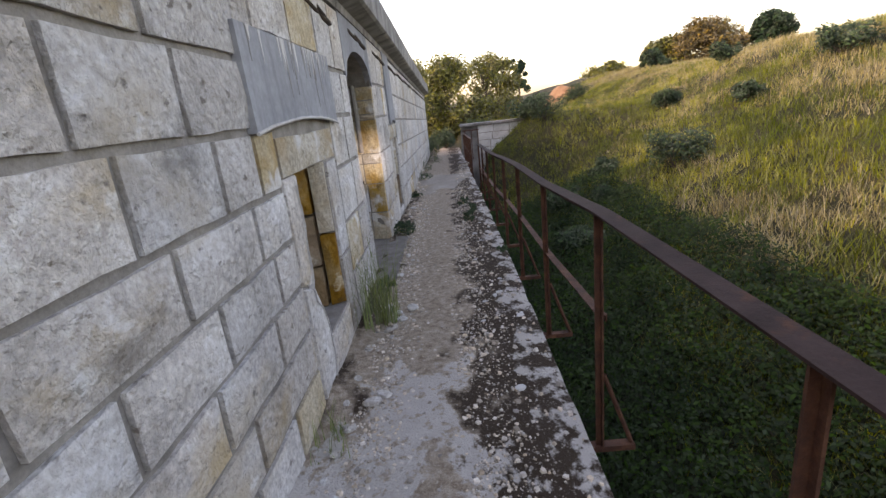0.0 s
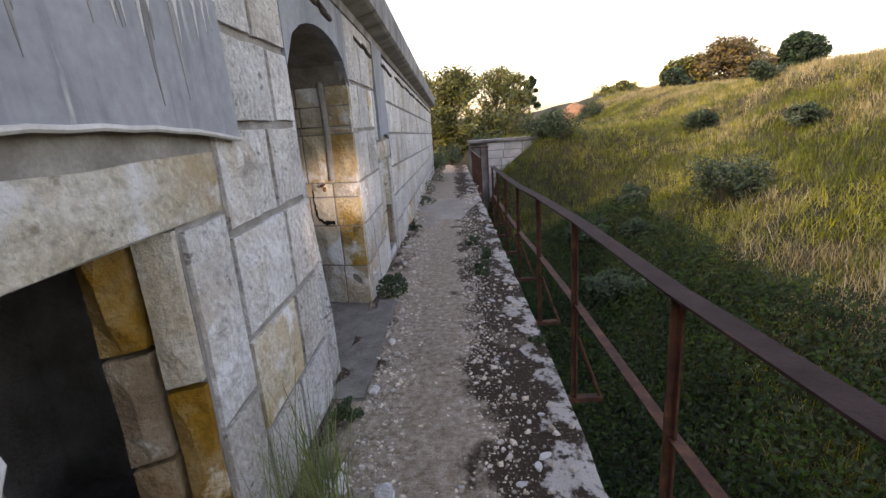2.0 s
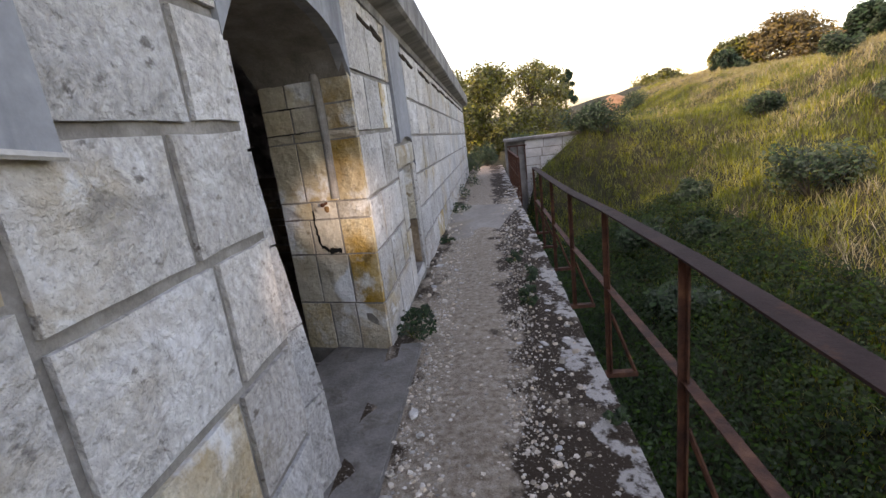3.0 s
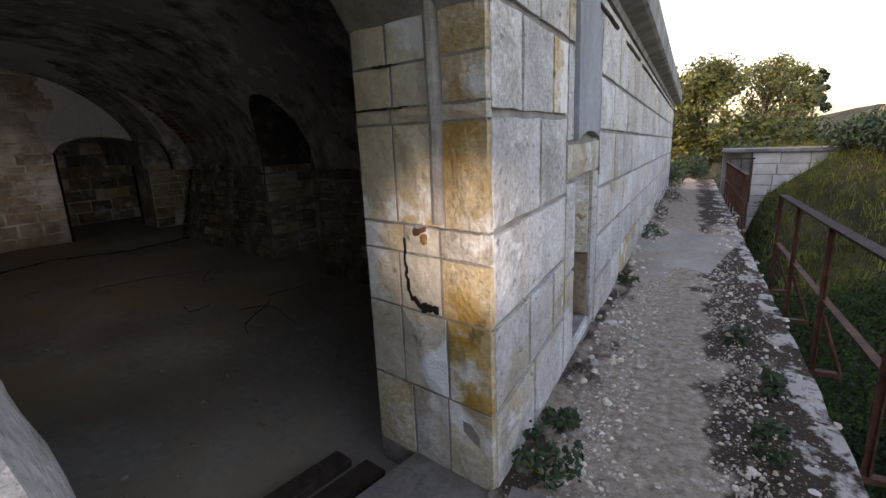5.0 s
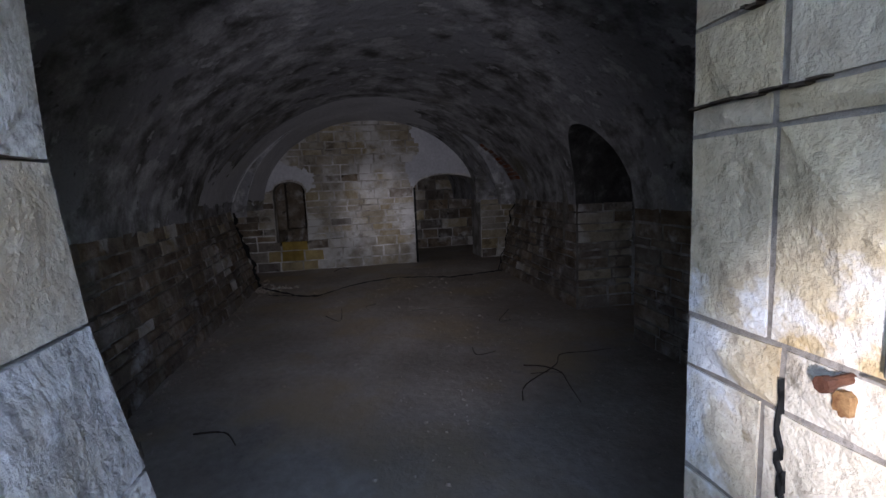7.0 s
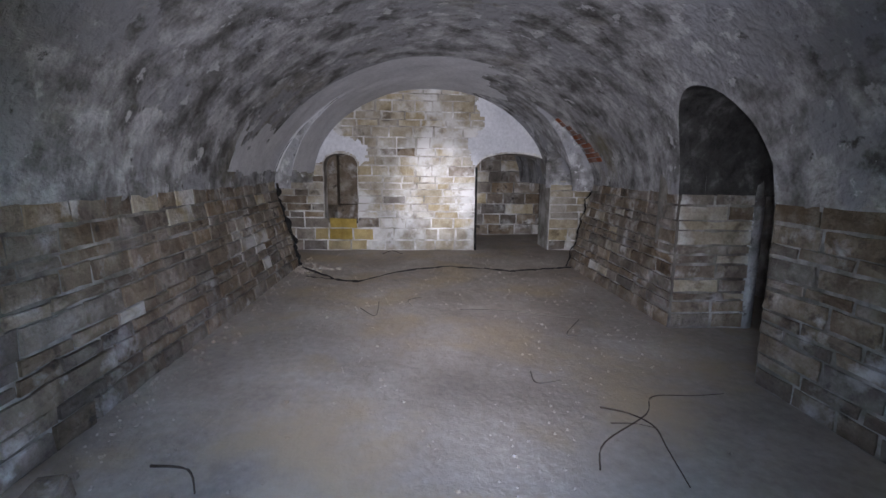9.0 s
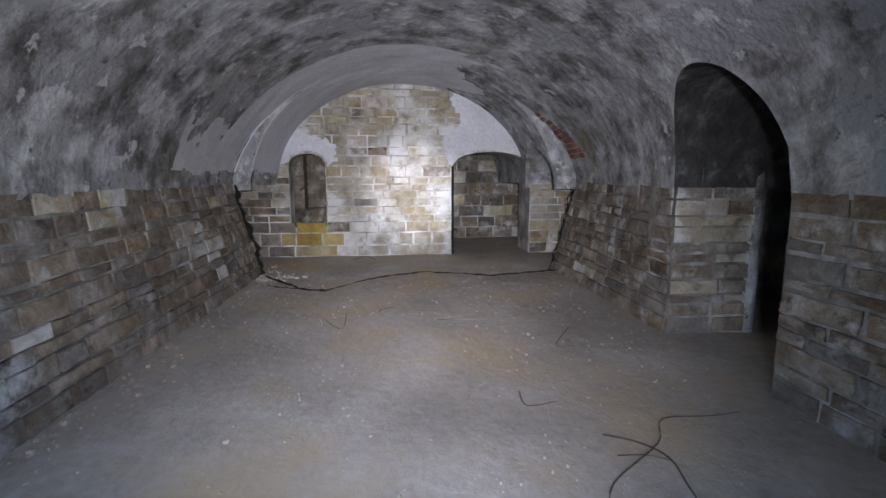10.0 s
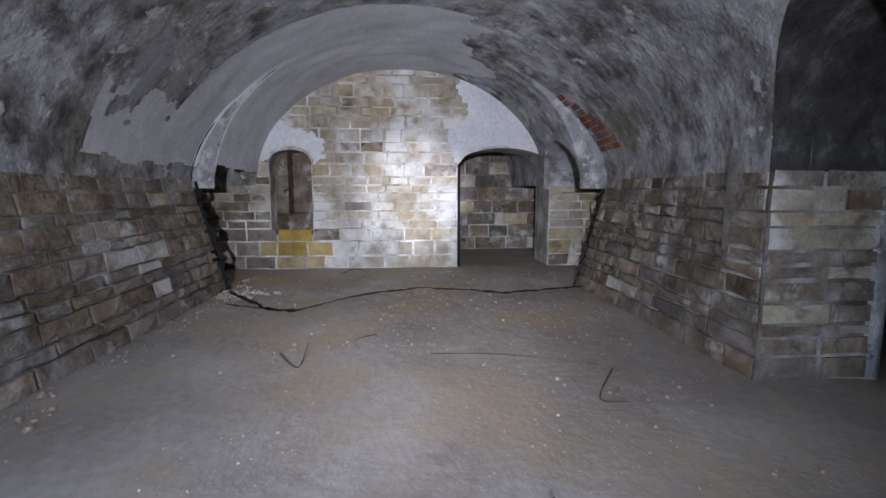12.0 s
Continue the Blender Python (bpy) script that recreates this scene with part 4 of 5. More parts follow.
def blend(fac, a, b):
    x = n.new("ShaderNodeMix")
    x.data_type = "RGBA"
    l.new(fac, x.inputs[0])
    for k, v in ((6, a), (7, b)):
        if isinstance(v, tuple):
            x.inputs[k].default_value = (*v, 1)
        else:
            l.new(v, x.inputs[k])
    return x.outputs[2]


ragged = field(4.0, 9, 2.0, 1, 0.7)
wobble = calc("MULTIPLY", calc("SUBTRACT", ragged, 0.5), 1.1)
xw = calc("ADD", sep.outputs[0], wobble)
yw = calc("ADD", sep.outputs[1], calc("MULTIPLY", wobble, 1.6))
slab = calc("MULTIPLY", span(yw, -2.42, -2.50), calc("MULTIPLY", span(xw, 0.80, 0.76), span(xw, 0.20, 0.24)))
slab2 = calc("MULTIPLY", span(yw, -3.15, -3.20), span(xw, 1.02, 0.98))
edge_strip = calc("MULTIPLY", span(xw, 1.19, 1.23), span(field(3.0, 8, 31.0, 1, 0.8), 0.46, 0.50))
conc_f = calc("MAXIMUM", calc("MAXIMUM", slab, slab2), edge_strip)
conc_f = calc("MULTIPLY", conc_f, span(field(16, 6, 9.0), 0.36, 0.46))
conc_f = calc("MULTIPLY", conc_f, span(field(3.2, 9, 23.0), 0.40, 0.44))
soil_f = calc("ADD", calc("MULTIPLY", span(xw, 0.78, 0.88), span(field(1.1, 9, 11.0, 1, 0.6), 0.33, 0.42)), calc("MULTIPLY", span(xw, 0.20, 0.10), span(field(2.0, 9, 17.0, 1, 0.5), 0.44, 0.52)), True)
speck = span(field(60, 3, 5.0), 0.60, 0.70)
out = blend(soil_f, base, (0.052, 0.034, 0.022))
out = blend(conc_f, out, blend(field(9, 8, 44.0), (0.40, 0.36, 0.325), (0.62, 0.58, 0.54)))
out = blend(calc("MULTIPLY", speck, 0.7), out, (0.54, 0.48, 0.42))
l.new(out, bs.inputs["Base Color"])

bm = bmesh.new()
hexa(bm, [(1.12, -8, -0.6), (EDGE, -8, -0.6), (EDGE, 26, -0.6 - drop(26)), (1.12, 26, -0.6 - drop(26))], [(1.12, -8, -0.03), (EDGE, -8, -0.03), (EDGE, 26, -0.03 - drop(26)), (1.12, 26, -0.03 - drop(26))])
hexa(bm, [(1.0, -8, -3.2), (EDGE + 0.04, -8, -3.2), (EDGE + 0.04, 26, -3.2), (1.0, 26, -3.2)], [(1.0, -8, -0.22), (EDGE - 0.02, -8, -0.22), (EDGE - 0.02, 26, -0.22 - drop(26)), (1.0, 26, -0.22 - drop(26))])
tagged(finish("retaining_wall", bm, CORNICE), "stained concrete edge wall above the ditch", "wall", kind="structure")


def scatter(name, count, spots, size, mat, label, category, seed):
    """Loose chips of stone as one mesh."""
    rg = random.Random(seed)
    verts, faces = [], []
    for _ in range(count):
        x, y, z = spots(rg)
        s = size(rg)
        a = rg.uniform(0, 6.28)
        hgt = s * rg.uniform(0.35, 0.8)
        k = len(verts)
        m = 5
        for i in range(m):
            t = a + 6.283 * i / m
            rr = s * rg.uniform(0.6, 1.1)
            verts.append((x + rr * math.cos(t), y + rr * math.sin(t), z - 0.004))
        for i in range(m):
            t = a + 6.283 * i / m
            rr = s * rg.uniform(0.3, 0.75)
            verts.append((x + rr * math.cos(t), y + rr * math.sin(t), z + hgt * rg.uniform(0.7, 1.0)))
        for i in range(m):
            j = (i + 1) % m
            faces.append((k + i, k + j, k + m + j, k + m + i))
        faces.append(tuple(k + m + i for i in range(m)))
    me = bpy.data.meshes.new(name)
    me.from_pydata(verts, [], faces)
    me.materials.append(mat)
    return tagged(new(name, me), label, category, kind="stuff")


def on_path(rg):
    y = -5.2 + 13 * rg.random() ** 1.3
    x = min(1.33, max(0.08, rg.gauss(0.56, 0.25)))
    return x, y, -drop(y)


scatter("gravel", 46000, on_path, lambda r: min(0.024, 0.005 + r.expovariate(260)), PEBBLE, "pale limestone gravel on the path", "gravel", 3)
scatter("rubble", 480, lambda r: (r.choice([r.uniform(0.9, 1.34), r.uniform(0.04, 0.3)]), r.uniform(-5, 9), -0.004), lambda r: r.uniform(0.012, 0.032), PEBBLE,
        "white stone chips along the path edges", "rubble", 5)
scatter("grit", 1500, lambda r: (lambda p: (p.x, p.y, FLOOR_Z + 0.004))(P(r.uniform(0.7, 9.3), r.uniform(-1.6, 2.45), 0)), lambda r: min(0.022, 0.003 + r.expovariate(300)), ROOM_FLOOR,
        "loose grit on the casemate floor", "grit", 8)


scatter("rubble", 420, lambda r: (lambda p: (p.x, p.y, FLOOR_Z + 0.004))(P(r.uniform(1.6, 9.0), L_V + 0.04 + abs(r.gauss(0, 0.14)), 0)), lambda r: min(0.028, 0.004 + r.expovariate(160)), ROOM_FLOOR,
        "dusty stone chips along the wall foot", "rubble", 15)
scatter("rubble", 60, lambda r: (lambda p: (p.x, p.y, FLOOR_Z + 0.006))(P(CR - 0.25 + r.gauss(0, 0.12), L_V + 0.10 + abs(r.gauss(0, 0.2)), 0)), lambda r: r.uniform(0.015, 0.05), ROOM_FLOOR,
        "broken pale stones at the foot of the crack", "rubble", 16)


# ---- iron railing ----
def rail_z(y):
    pts = [(-6.5, 1.10), (-3.0, 1.065), (-1.8, 0.99), (-0.6, 0.965), (0.55, 0.91), (2.1, 0.81), (5.1, 0.72)]
    for (a, p), (b, q) in zip(pts, pts[1:]):
        if y <= b:
            return p + (q - p) * (y - a) / (b - a)
    return pts[-1][1]


RX = 1.46
railing = new("railing")
tagged(railing, "rusty iron railing of angle bars along the ditch", "railing", "railings")
POSTS = [-4.35, -3.08, -1.86, -0.62, 0.55, 1.80, 3.0, 4.1, 5.05]


def bar(bm, a, b, w, h, thick=0.008):
    """An angle bar from a to b: flat flange w wide, upright flange h deep."""
    a, b = Vector(a), Vector(b)
    ring = ((-w / 2, -thick), (w / 2 - thick, -thick), (w / 2 - thick, -h), (w / 2, -h), (w / 2, 0), (-w / 2, 0))
    hexa(bm, [a + Vector((x, 0, z)) for x, z in ring], [b + Vector((x, 0, z)) for x, z in ring])


for a, b in zip([-6.5] + POSTS, POSTS):
    bm = bmesh.new()
    za, zb = rail_z(a), rail_z(b)
    bar(bm, (RX, a, za), (RX, b + (0.02 if b > -3 else 0.0), zb), 0.078, 0.06)
    part("top_rail", bm, RAIL_PAINT, railing)
    if b > -1.9:
        bm = bmesh.new()
        bar(bm, (RX + 0.005, a, za - 0.50), (RX + 0.005, b, zb - 0.50), 0.045, 0.035, 0.006)
        part("mid_rail", bm, RUST, railing)
for y in POSTS:
    bm = bmesh.new()
    z1, z0 = rail_z(y) - 0.008, -0.15 - drop(y)
    prism(bm, [(RX + 0.003, y - 0.026), (RX + 0.003, y + 0.026), (RX - 0.005, y + 0.026), (RX - 0.005, y + 0.004), (RX - 0.030, y + 0.004),
               (RX - 0.030, y - 0.005), (RX - 0.005, y - 0.005), (RX - 0.005, y - 0.026)], z0, z1)
    part("post", bm, RUST, railing)
    bm = bmesh.new()
    box(bm, RX - 0.14, RX + 0.16, y - 0.025, y + 0.025, z0 - 0.03, z0)
    part("bracket", bm, RUST, railing)
    bm = bmesh.new()
    tube(bm, [(RX + 0.15, y, z0 - 0.01), (RX + 0.01, y, z0 + 0.40)], 0.012, 6)
    part("brace", bm, RUST, railing)
far_rail = new("railing")
tagged(far_rail, "rusty iron railing with mesh panels farther along", "railing", "railings")
YS = [8.5, 9.4, 10.3, 11.2, 12.1, 13.0, 13.9]
for a, b in zip(YS, YS[1:]):
    bm = bmesh.new()
    bar(bm, (RX - 0.02, a, 0.85 - drop(a)), (RX - 0.02, b, 0.85 - drop(b)), 0.05, 0.045)
    part("top_rail", bm, RUST, far_rail)
    bm = bmesh.new()
    bar(bm, (RX - 0.02, a, 0.4 - drop(a)), (RX - 0.02, b, 0.4 - drop(b)), 0.04, 0.03)
    part("mid_rail", bm, RUST, far_rail)
for y in YS:
    bm = bmesh.new()
    box(bm, RX - 0.04, RX, y - 0.02, y + 0.02, -0.3 - drop(y), 0.845 - drop(y))
    part("post", bm, RUST, far_rail)
for k in range(46):
    y = 8.55 + 0.115 * k
    bm = bmesh.new()
    box(bm, RX - 0.027, RX - 0.015, y - 0.008, y + 0.008, 0.05 - drop(y), 0.81 - drop(y))
    part("baluster", bm, RUST, far_rail)
for x in (1.5, 1.75, 2.0):
    bm = bmesh.new()
    box(bm, x - 0.015, x + 0.015, 13.9, 13.93, -0.6, 0.52)
    part("post", bm, RUST, far_rail)
bm = bmesh.new()
box(bm, 1.42, 2.05, 13.89, 13.94, 0.52, 0.56)
part("top_rail", bm, RUST, far_rail)


# ---- ditch, bank and distance ----
def smooth(a, b, x):
    t = min(1.0, max(0.0, (x - a) / (b - a)))
    return t * t * (3 - 2 * t)


def ground_z(x, y):
    bank = -2.15 + 0.25 * smooth(2.2, 3.4, x)
    up = 0.50 * max(0.0, x - 3.3)
    crest = 2.55 + 0.6 * noise.noise((y * 0.09, 3.3, 0)) + 0.25 * noise.noise((y * 0.3, 1.3, 0))
    z = bank + up
    z = z if z < crest - 0.8 else crest - 0.8 + 0.8 * math.tanh((z - crest + 0.8) / 0.8)
    z += 0.16 * noise.noise((x * 0.5, y * 0.5, 0)) + 0.06 * noise.noise((x * 1.9, y * 1.9, 2))
    heap = smooth(10.5, 14.3, y) * (1 - smooth(15.0, 17.0, y)) * smooth(1.9, 2.4, x)
    z = z * (1 - heap) + max(z, min(0.9, -0.75 + 0.78 * (x - 2.1))) * heap
    fill = smooth(14.4, 18.0, y)
    z = z * (1 - fill) + max(z, -0.45 + 0.05 * max(0.0, x - 2) + 0.03 * max(0.0, y - 18)) * fill
    if x < 1.4:
        z = -0.6 if y < 16 else -0.55
    far = smooth(40, 90, math.hypot(x, y))
    return z * (1 - far) + (1.2 + 1.4 * noise.noise((x * 0.01, y * 0.01, 0))) * far


xs = [-300, -150, -80, -40, -20, -10, -4, 0, 1.2, 1.39] + [1.45 + 0.25 * k for k in range(60)] + [17, 18.5, 20, 23, 27, 33, 42, 60, 100, 200, 400]
ys = [-200, -100, -50, -30, -20, -14] + [-10 + 0.3 * k for k in range(150)] + [36, 38, 40, 44, 50, 60, 80, 120, 200, 400, 800]
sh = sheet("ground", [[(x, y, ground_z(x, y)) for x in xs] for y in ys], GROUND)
tagged(sh, "grassy ditch and bank of dry and green grass", "ground", kind="structure")


def grass(name, count, mat, where, height, width, label, seed, blades=6):
    pr = random.Random(seed)
    verts, faces = [], []
    for _ in range(count):
        p = where(pr)
        if p is None:
            continue
        x, y = p
        z = ground_z(x, y) - 0.02
        h = height * pr.uniform(0.5, 1.4)
        for _ in range(blades):
            a, lean, s = pr.uniform(0, 6.283), pr.uniform(0.2, 1.25), h * pr.uniform(0.5, 1.2)
            ca, sa = math.cos(a), math.sin(a)
            bx, by = x + pr.gauss(0, 0.06), y + pr.gauss(0, 0.06)
            w = width * pr.uniform(0.7, 1.3)
            k = len(verts)
            verts += [(bx - sa * w, by + ca * w, z), (bx + sa * w, by - ca * w, z),
                      (bx + ca * lean * s * 0.45 - sa * w * 0.7, by + sa * lean * s * 0.45 + ca * w * 0.7, z + s * 0.6),
                      (bx + ca * lean * s * 0.45 + sa * w * 0.7, by + sa * lean * s * 0.45 - ca * w * 0.7, z + s * 0.6),
                      (bx + ca * lean * s, by + sa * lean * s, z + s)]
            faces += [(k, k + 1, k + 3, k + 2), (k + 2, k + 3, k + 4)]
    me = bpy.data.meshes.new(name)
    me.from_pydata(verts, [], faces)
    me.materials.append(mat)
    return tagged(new(name, me), label, "grass", kind="stuff")


def on_bank(kind):
    def f(r):
        x = 1.5 + 13.5 * r.random() ** 1.15
        y = -6 + 40 * r.random() ** 1.6
        d = noise.noise((x * 0.45, y * 0.3, 6)) * 1.0 + 0.6 * noise.noise((x * 1.3, y * 0.9, 2)) + (x - 8.0) * 0.13 + r.uniform(-0.35, 0.35)
        which = "dry" if d > 0.25 else "green" if x > (3.8 if y < 10.0 else 2.3) + 1.2 * noise.noise((y * 0.4, 2, 2)) + r.uniform(-0.8, 0.4) else "weed"
        if y > 14.4 and x < 3.5:
            return None
        return (x, y) if which == kind else None
    return f


grass("dry_grass", 56000, DRY_GRASS, on_bank("dry"), 0.21, 0.0045, "dry straw-coloured grass on the bank", 11)
grass("green_grass", 66000, GREEN_GRASS, on_bank("green"), 0.20, 0.0055, "green tufted grass on the lower bank", 12)


def leaves(verts, faces, r, centre, radius, count, size, flat=1.0):
    for _ in range(count):
        d = Vector((r.gauss(0, 1), r.gauss(0, 1), r.gauss(0, 1) * flat)).normalized() * radius * r.random() ** 0.4
        c = Vector(centre) + d
        a = Vector((r.gauss(0, 1), r.gauss(0, 1), r.gauss(0, 1))).normalized()
        b = a.orthogonal().normalized()
        s = size * r.uniform(0.6, 1.3)
        k = len(verts)
        verts += [c - a * s, c + b * s * 0.45, c + a * s, c - b * s * 0.45]
        faces.append((k, k + 1, k + 2, k + 3))


def leaf_mesh(name, verts, faces, mat):
    me = bpy.data.meshes.new(name)
    me.from_pydata([tuple(v) for v in verts], [], faces)
    me.materials.append(mat)
    return new(name, me)


r = random.Random(21)
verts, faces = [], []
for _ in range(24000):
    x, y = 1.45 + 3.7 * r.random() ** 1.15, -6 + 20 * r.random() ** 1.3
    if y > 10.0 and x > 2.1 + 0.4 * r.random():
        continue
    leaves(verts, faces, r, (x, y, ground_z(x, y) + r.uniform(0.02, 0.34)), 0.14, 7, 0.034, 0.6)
tagged(leaf_mesh("ditch_weeds", verts, faces, SHADED_WEED), "broad-leaved weeds filling the ditch, its shade in their colour", "weeds", kind="stuff")


def shrub(x, y, rad, mat, label):
    r = random.Random(int(x * 91 + y * 17))
    ob = new("shrub")
    z = ground_z(x, y)
    ob.location = (x, y, z)
    vs, fs = [], []
    bm = bmesh.new()
    for _ in range(16):
        a, q = r.uniform(0, 6.28), r.uniform(0.2, 0.8)
        tip = Vector((math.cos(a) * rad * q, math.sin(a) * rad * q, rad * r.uniform(0.35, 1.0)))
        tube(bm, [(0, 0, -0.05), tip * 0.5, tip], 0.012, 4, 0.4)
        leaves(vs, fs, r, tip, rad * 0.38, 130, 0.05)
    part("stem", bm, BARK, ob)
    o = leaf_mesh("foliage", vs, fs, mat)
    o.parent = ob
    return tagged(ob, label, "shrub", "shrubs on the bank")


for x, y, rad in ((6.2, 6.3, 0.75), (4.7, 6.7, 0.4), (8.9, 8.2, 0.45), (3.9, 7.8, 0.55), (4.6, 13.5, 0.8), (8.4, 12, 0.5), (10.5, 7.2, 0.6), (3.4, 4.6, 0.5), (11.0, 13.0, 0.6), (7.8, 19, 0.7), (9.2, 27, 0.9), (3.9, 14.3, 0.7), (0.7, 19.5, 0.8), (-0.2, 17.4, 0.7), (2.6, 21, 0.8), (5.4, 9.0, 0.45)):
    shrub(x, y, rad, SHRUB_LEAF, "grey-green leafy shrub growing on the grassy bank")


def tree(x, y, height, width, mat, label, clumps=40, leafs=150, size=0.14, base=0.3):
    r = random.Random(int(x * 31 + y * 7))
    ob = new("tree")
    z = ground_z(x, y)
    ob.location = (x, y, z)
    bm = bmesh.new()
    tube(bm, [(0, 0, -0.3), (0.1, 0.05, height * 0.3), (0.05, 0.1, height * 0.62)], 0.05 * height * 0.5, 8, 0.45)
    vs, fs = [], []
    for _ in range(clumps):
        a, q = r.uniform(0, 6.28), math.sqrt(r.random())
        h = r.uniform(base, 1.0)
        spread = math.sin(min(1.0, (1.08 - h) / (1.08 - base) + 0.15) * math.pi / 2) if h > base + 0.1 else 0.8
        tip = Vector((math.cos(a) * width * 0.5 * q * spread, math.sin(a) * width * 0.5 * q * spread, height * h))
        tube(bm, [(0.05, 0.08, height * min(0.6, h * 0.6)), tip * 0.6 + Vector((0, 0, height * 0.22)), tip], 0.03, 4, 0.3)
        leaves(vs, fs, r, tip, width * r.uniform(0.09, 0.17), leafs, size, 0.8)
    part("trunk", bm, BARK, ob)
    o = leaf_mesh("crown", vs, fs, mat)
    o.parent = ob
    return tagged(ob, label, "tree", "trees")


tree(1.0, 26.0, 4.6, 5.0, TREE_LEAF, "yellowing broad-leaved tree at the end of the terrace", 80, 170, 0.12, 0.08)
tree(3.6, 28.0, 4.4, 3.6, TREE_LEAF, "thin-crowned tree with pale leaves", 40, 80, 0.10, 0.15)
tree(5.2, 34.0, 4.2, 4.0, TREE_LEAF, "green broad-leaved tree beyond the ditch", 46, 150, 0.13, 0.05)
tree(-1.5, 30.0, 5.0, 5.0, TREE_LEAF, "green broad-leaved tree beyond the wall", 50, 150, 0.14, 0.08)
tree(8.8, 48.0, 4.6, 2.4, PINE_LEAF, "small dark pine on the skyline", 24, 150, 0.16)
tree(17.5, 27.0, 2.2, 4.6, BROWN_LEAF, "brownish bushy tree on the bank crest", 70, 150, 0.12, 0.08)
tree(15.6, 28.5, 1.5, 3.4, TREE_LEAF, "olive-green bushy tree on the bank crest", 50, 150, 0.12, 0.06)
tree(20.5, 25.5, 2.2, 2.8, PINE_LEAF, "dark round pine on the bank crest", 64, 170, 0.12, 0.12)
tree(13.0, 24.0, 0.9, 1.8, SHRUB_LEAF, "low dark bush on the bank crest", 20, 120, 0.10, 0.1)
tree(22.0, 60.0, 2.2, 7.0, TREE_LEAF, "far hedge tree on the skyline", 30, 120, 0.25, 0.1)

# red earth scar on the far bank
rows = [[(8 + 3.2 * i / 10, 31 + 5 * j / 10, ground_z(8 + 3.2 * i / 10, 31 + 5 * j / 10) + 0.9 * math.exp(-((i - 5) / 3) ** 2 - ((j - 5) / 3) ** 2) - 0.12) for i in range(11)] for j in range(11)]
tagged(sheet("earth_mound", rows, RED_EARTH), "bare reddish earth mound on the far bank", "mound", kind="structure")

# pale stone wall across the ditch
wx_ = new("wall_ditch")
tagged(wx_, "pale stone retaining wall across the ditch", "wall", kind="structure")
bm = bmesh.new()
box(bm, 2.05, 4.3, 14.63, 15.1, -2.6, 0.66)
part("masonry_core", bm, MORTAR, wx_)


def lay_ditch(a, b, z0, z1):
    stone(rng, [(a, 14.62, z0), (b, 14.62, z0), (b, 14.62, z1), (a, 14.62, z1)], Vector((0, -1, 0)), 0.05, WHITE_STONE, wx_, rough=0.012, chamfer=0.012)


courses(rng, [-2.25 + 0.29 * k for k in range(11)], None, 2.05, 4.3, lay_ditch, 0.6)
bm = bmesh.new()
box(bm, 1.35, 4.3, 14.5, 15.15, 0.665, 0.76)
bmesh.ops.bevel(bm, geom=bm.edges[:], offset=0.015, segments=2, affect="EDGES")
part("coping", bm, CORNICE, wx_, "weathered concrete coping")
# Recess in shadow: the dark concrete colour supplies the shade.
bm = bmesh.new()
box(bm, 1.38, 2.04, 14.8, 15.1, -2.6, 0.66)
part("recessed_wall", bm, CORNICE, wx_, "concrete recess beside the pale stones, dark colour for its shadow")


# ---- plants and litter ----
def tuft(x, y, z, height, count, mat, label, spread=0.12):
    r = random.Random(int(x * 100 + y * 1000))
    ob = new("grass_tuft")
    ob.location = (x, y, z)
    for _ in range(6):
        bx, by = r.gauss(0, spread * 0.35), r.gauss(0, spread * 0.35)
        vs, fs = [], []
        for _ in range(count // 6):
            a, ln, w = r.uniform(0, 6.283), height * r.uniform(0.45, 1.1), r.uniform(0.0018, 0.004)
            ca, sa, lean = math.cos(a), math.sin(a), r.uniform(0.05, 0.65)
            ox, oy = bx + r.gauss(0, spread * 0.22), by + r.gauss(0, spread * 0.22)
            k = len(vs)
            for i in range(5):
                t = i / 4
                out = lean * ln * t * t
                ww = w * (1 - 0.85 * t)
                h = ln * t * (1 - 0.25 * lean * t)
                vs += [(ox + ca * out - sa * ww, oy + sa * out + ca * ww, h), (ox + ca * out + sa * ww, oy + sa * out - ca * ww, h)]
            fs += [(k + 2 * i, k + 2 * i + 1, k + 2 * i + 3, k + 2 * i + 2) for i in range(4)]
        o = leaf_mesh("tussock", vs, fs, mat)
        o.parent = ob
    return tagged(ob, label, "grass tuft", "tufts at the wall foot")


def weed(x, y, z, rad, label, mat=SHRUB_LEAF):
    r = random.Random(int(x * 100 + y * 1000))
    ob = new("weed_clump")
    ob.location = (x, y, z)
    vs, fs = [], []
    bm = bmesh.new()
    for _ in range(9):
        a, q = r.uniform(0, 6.28), r.uniform(0.1, 1)
        tip = Vector((math.cos(a) * rad * q, math.sin(a) * rad * q, rad * r.uniform(0.3, 1.1)))
        tube(bm, [(0, 0, -0.01), tip], 0.003, 4, 0.5)
        leaves(vs, fs, r, tip, rad * 0.35, 26, 0.022)
    part("stem", bm, GREEN_GRASS, ob)
    o = leaf_mesh("foliage", vs, fs, mat)
    o.parent = ob
    return tagged(ob, label, "weed", "weeds along the path")


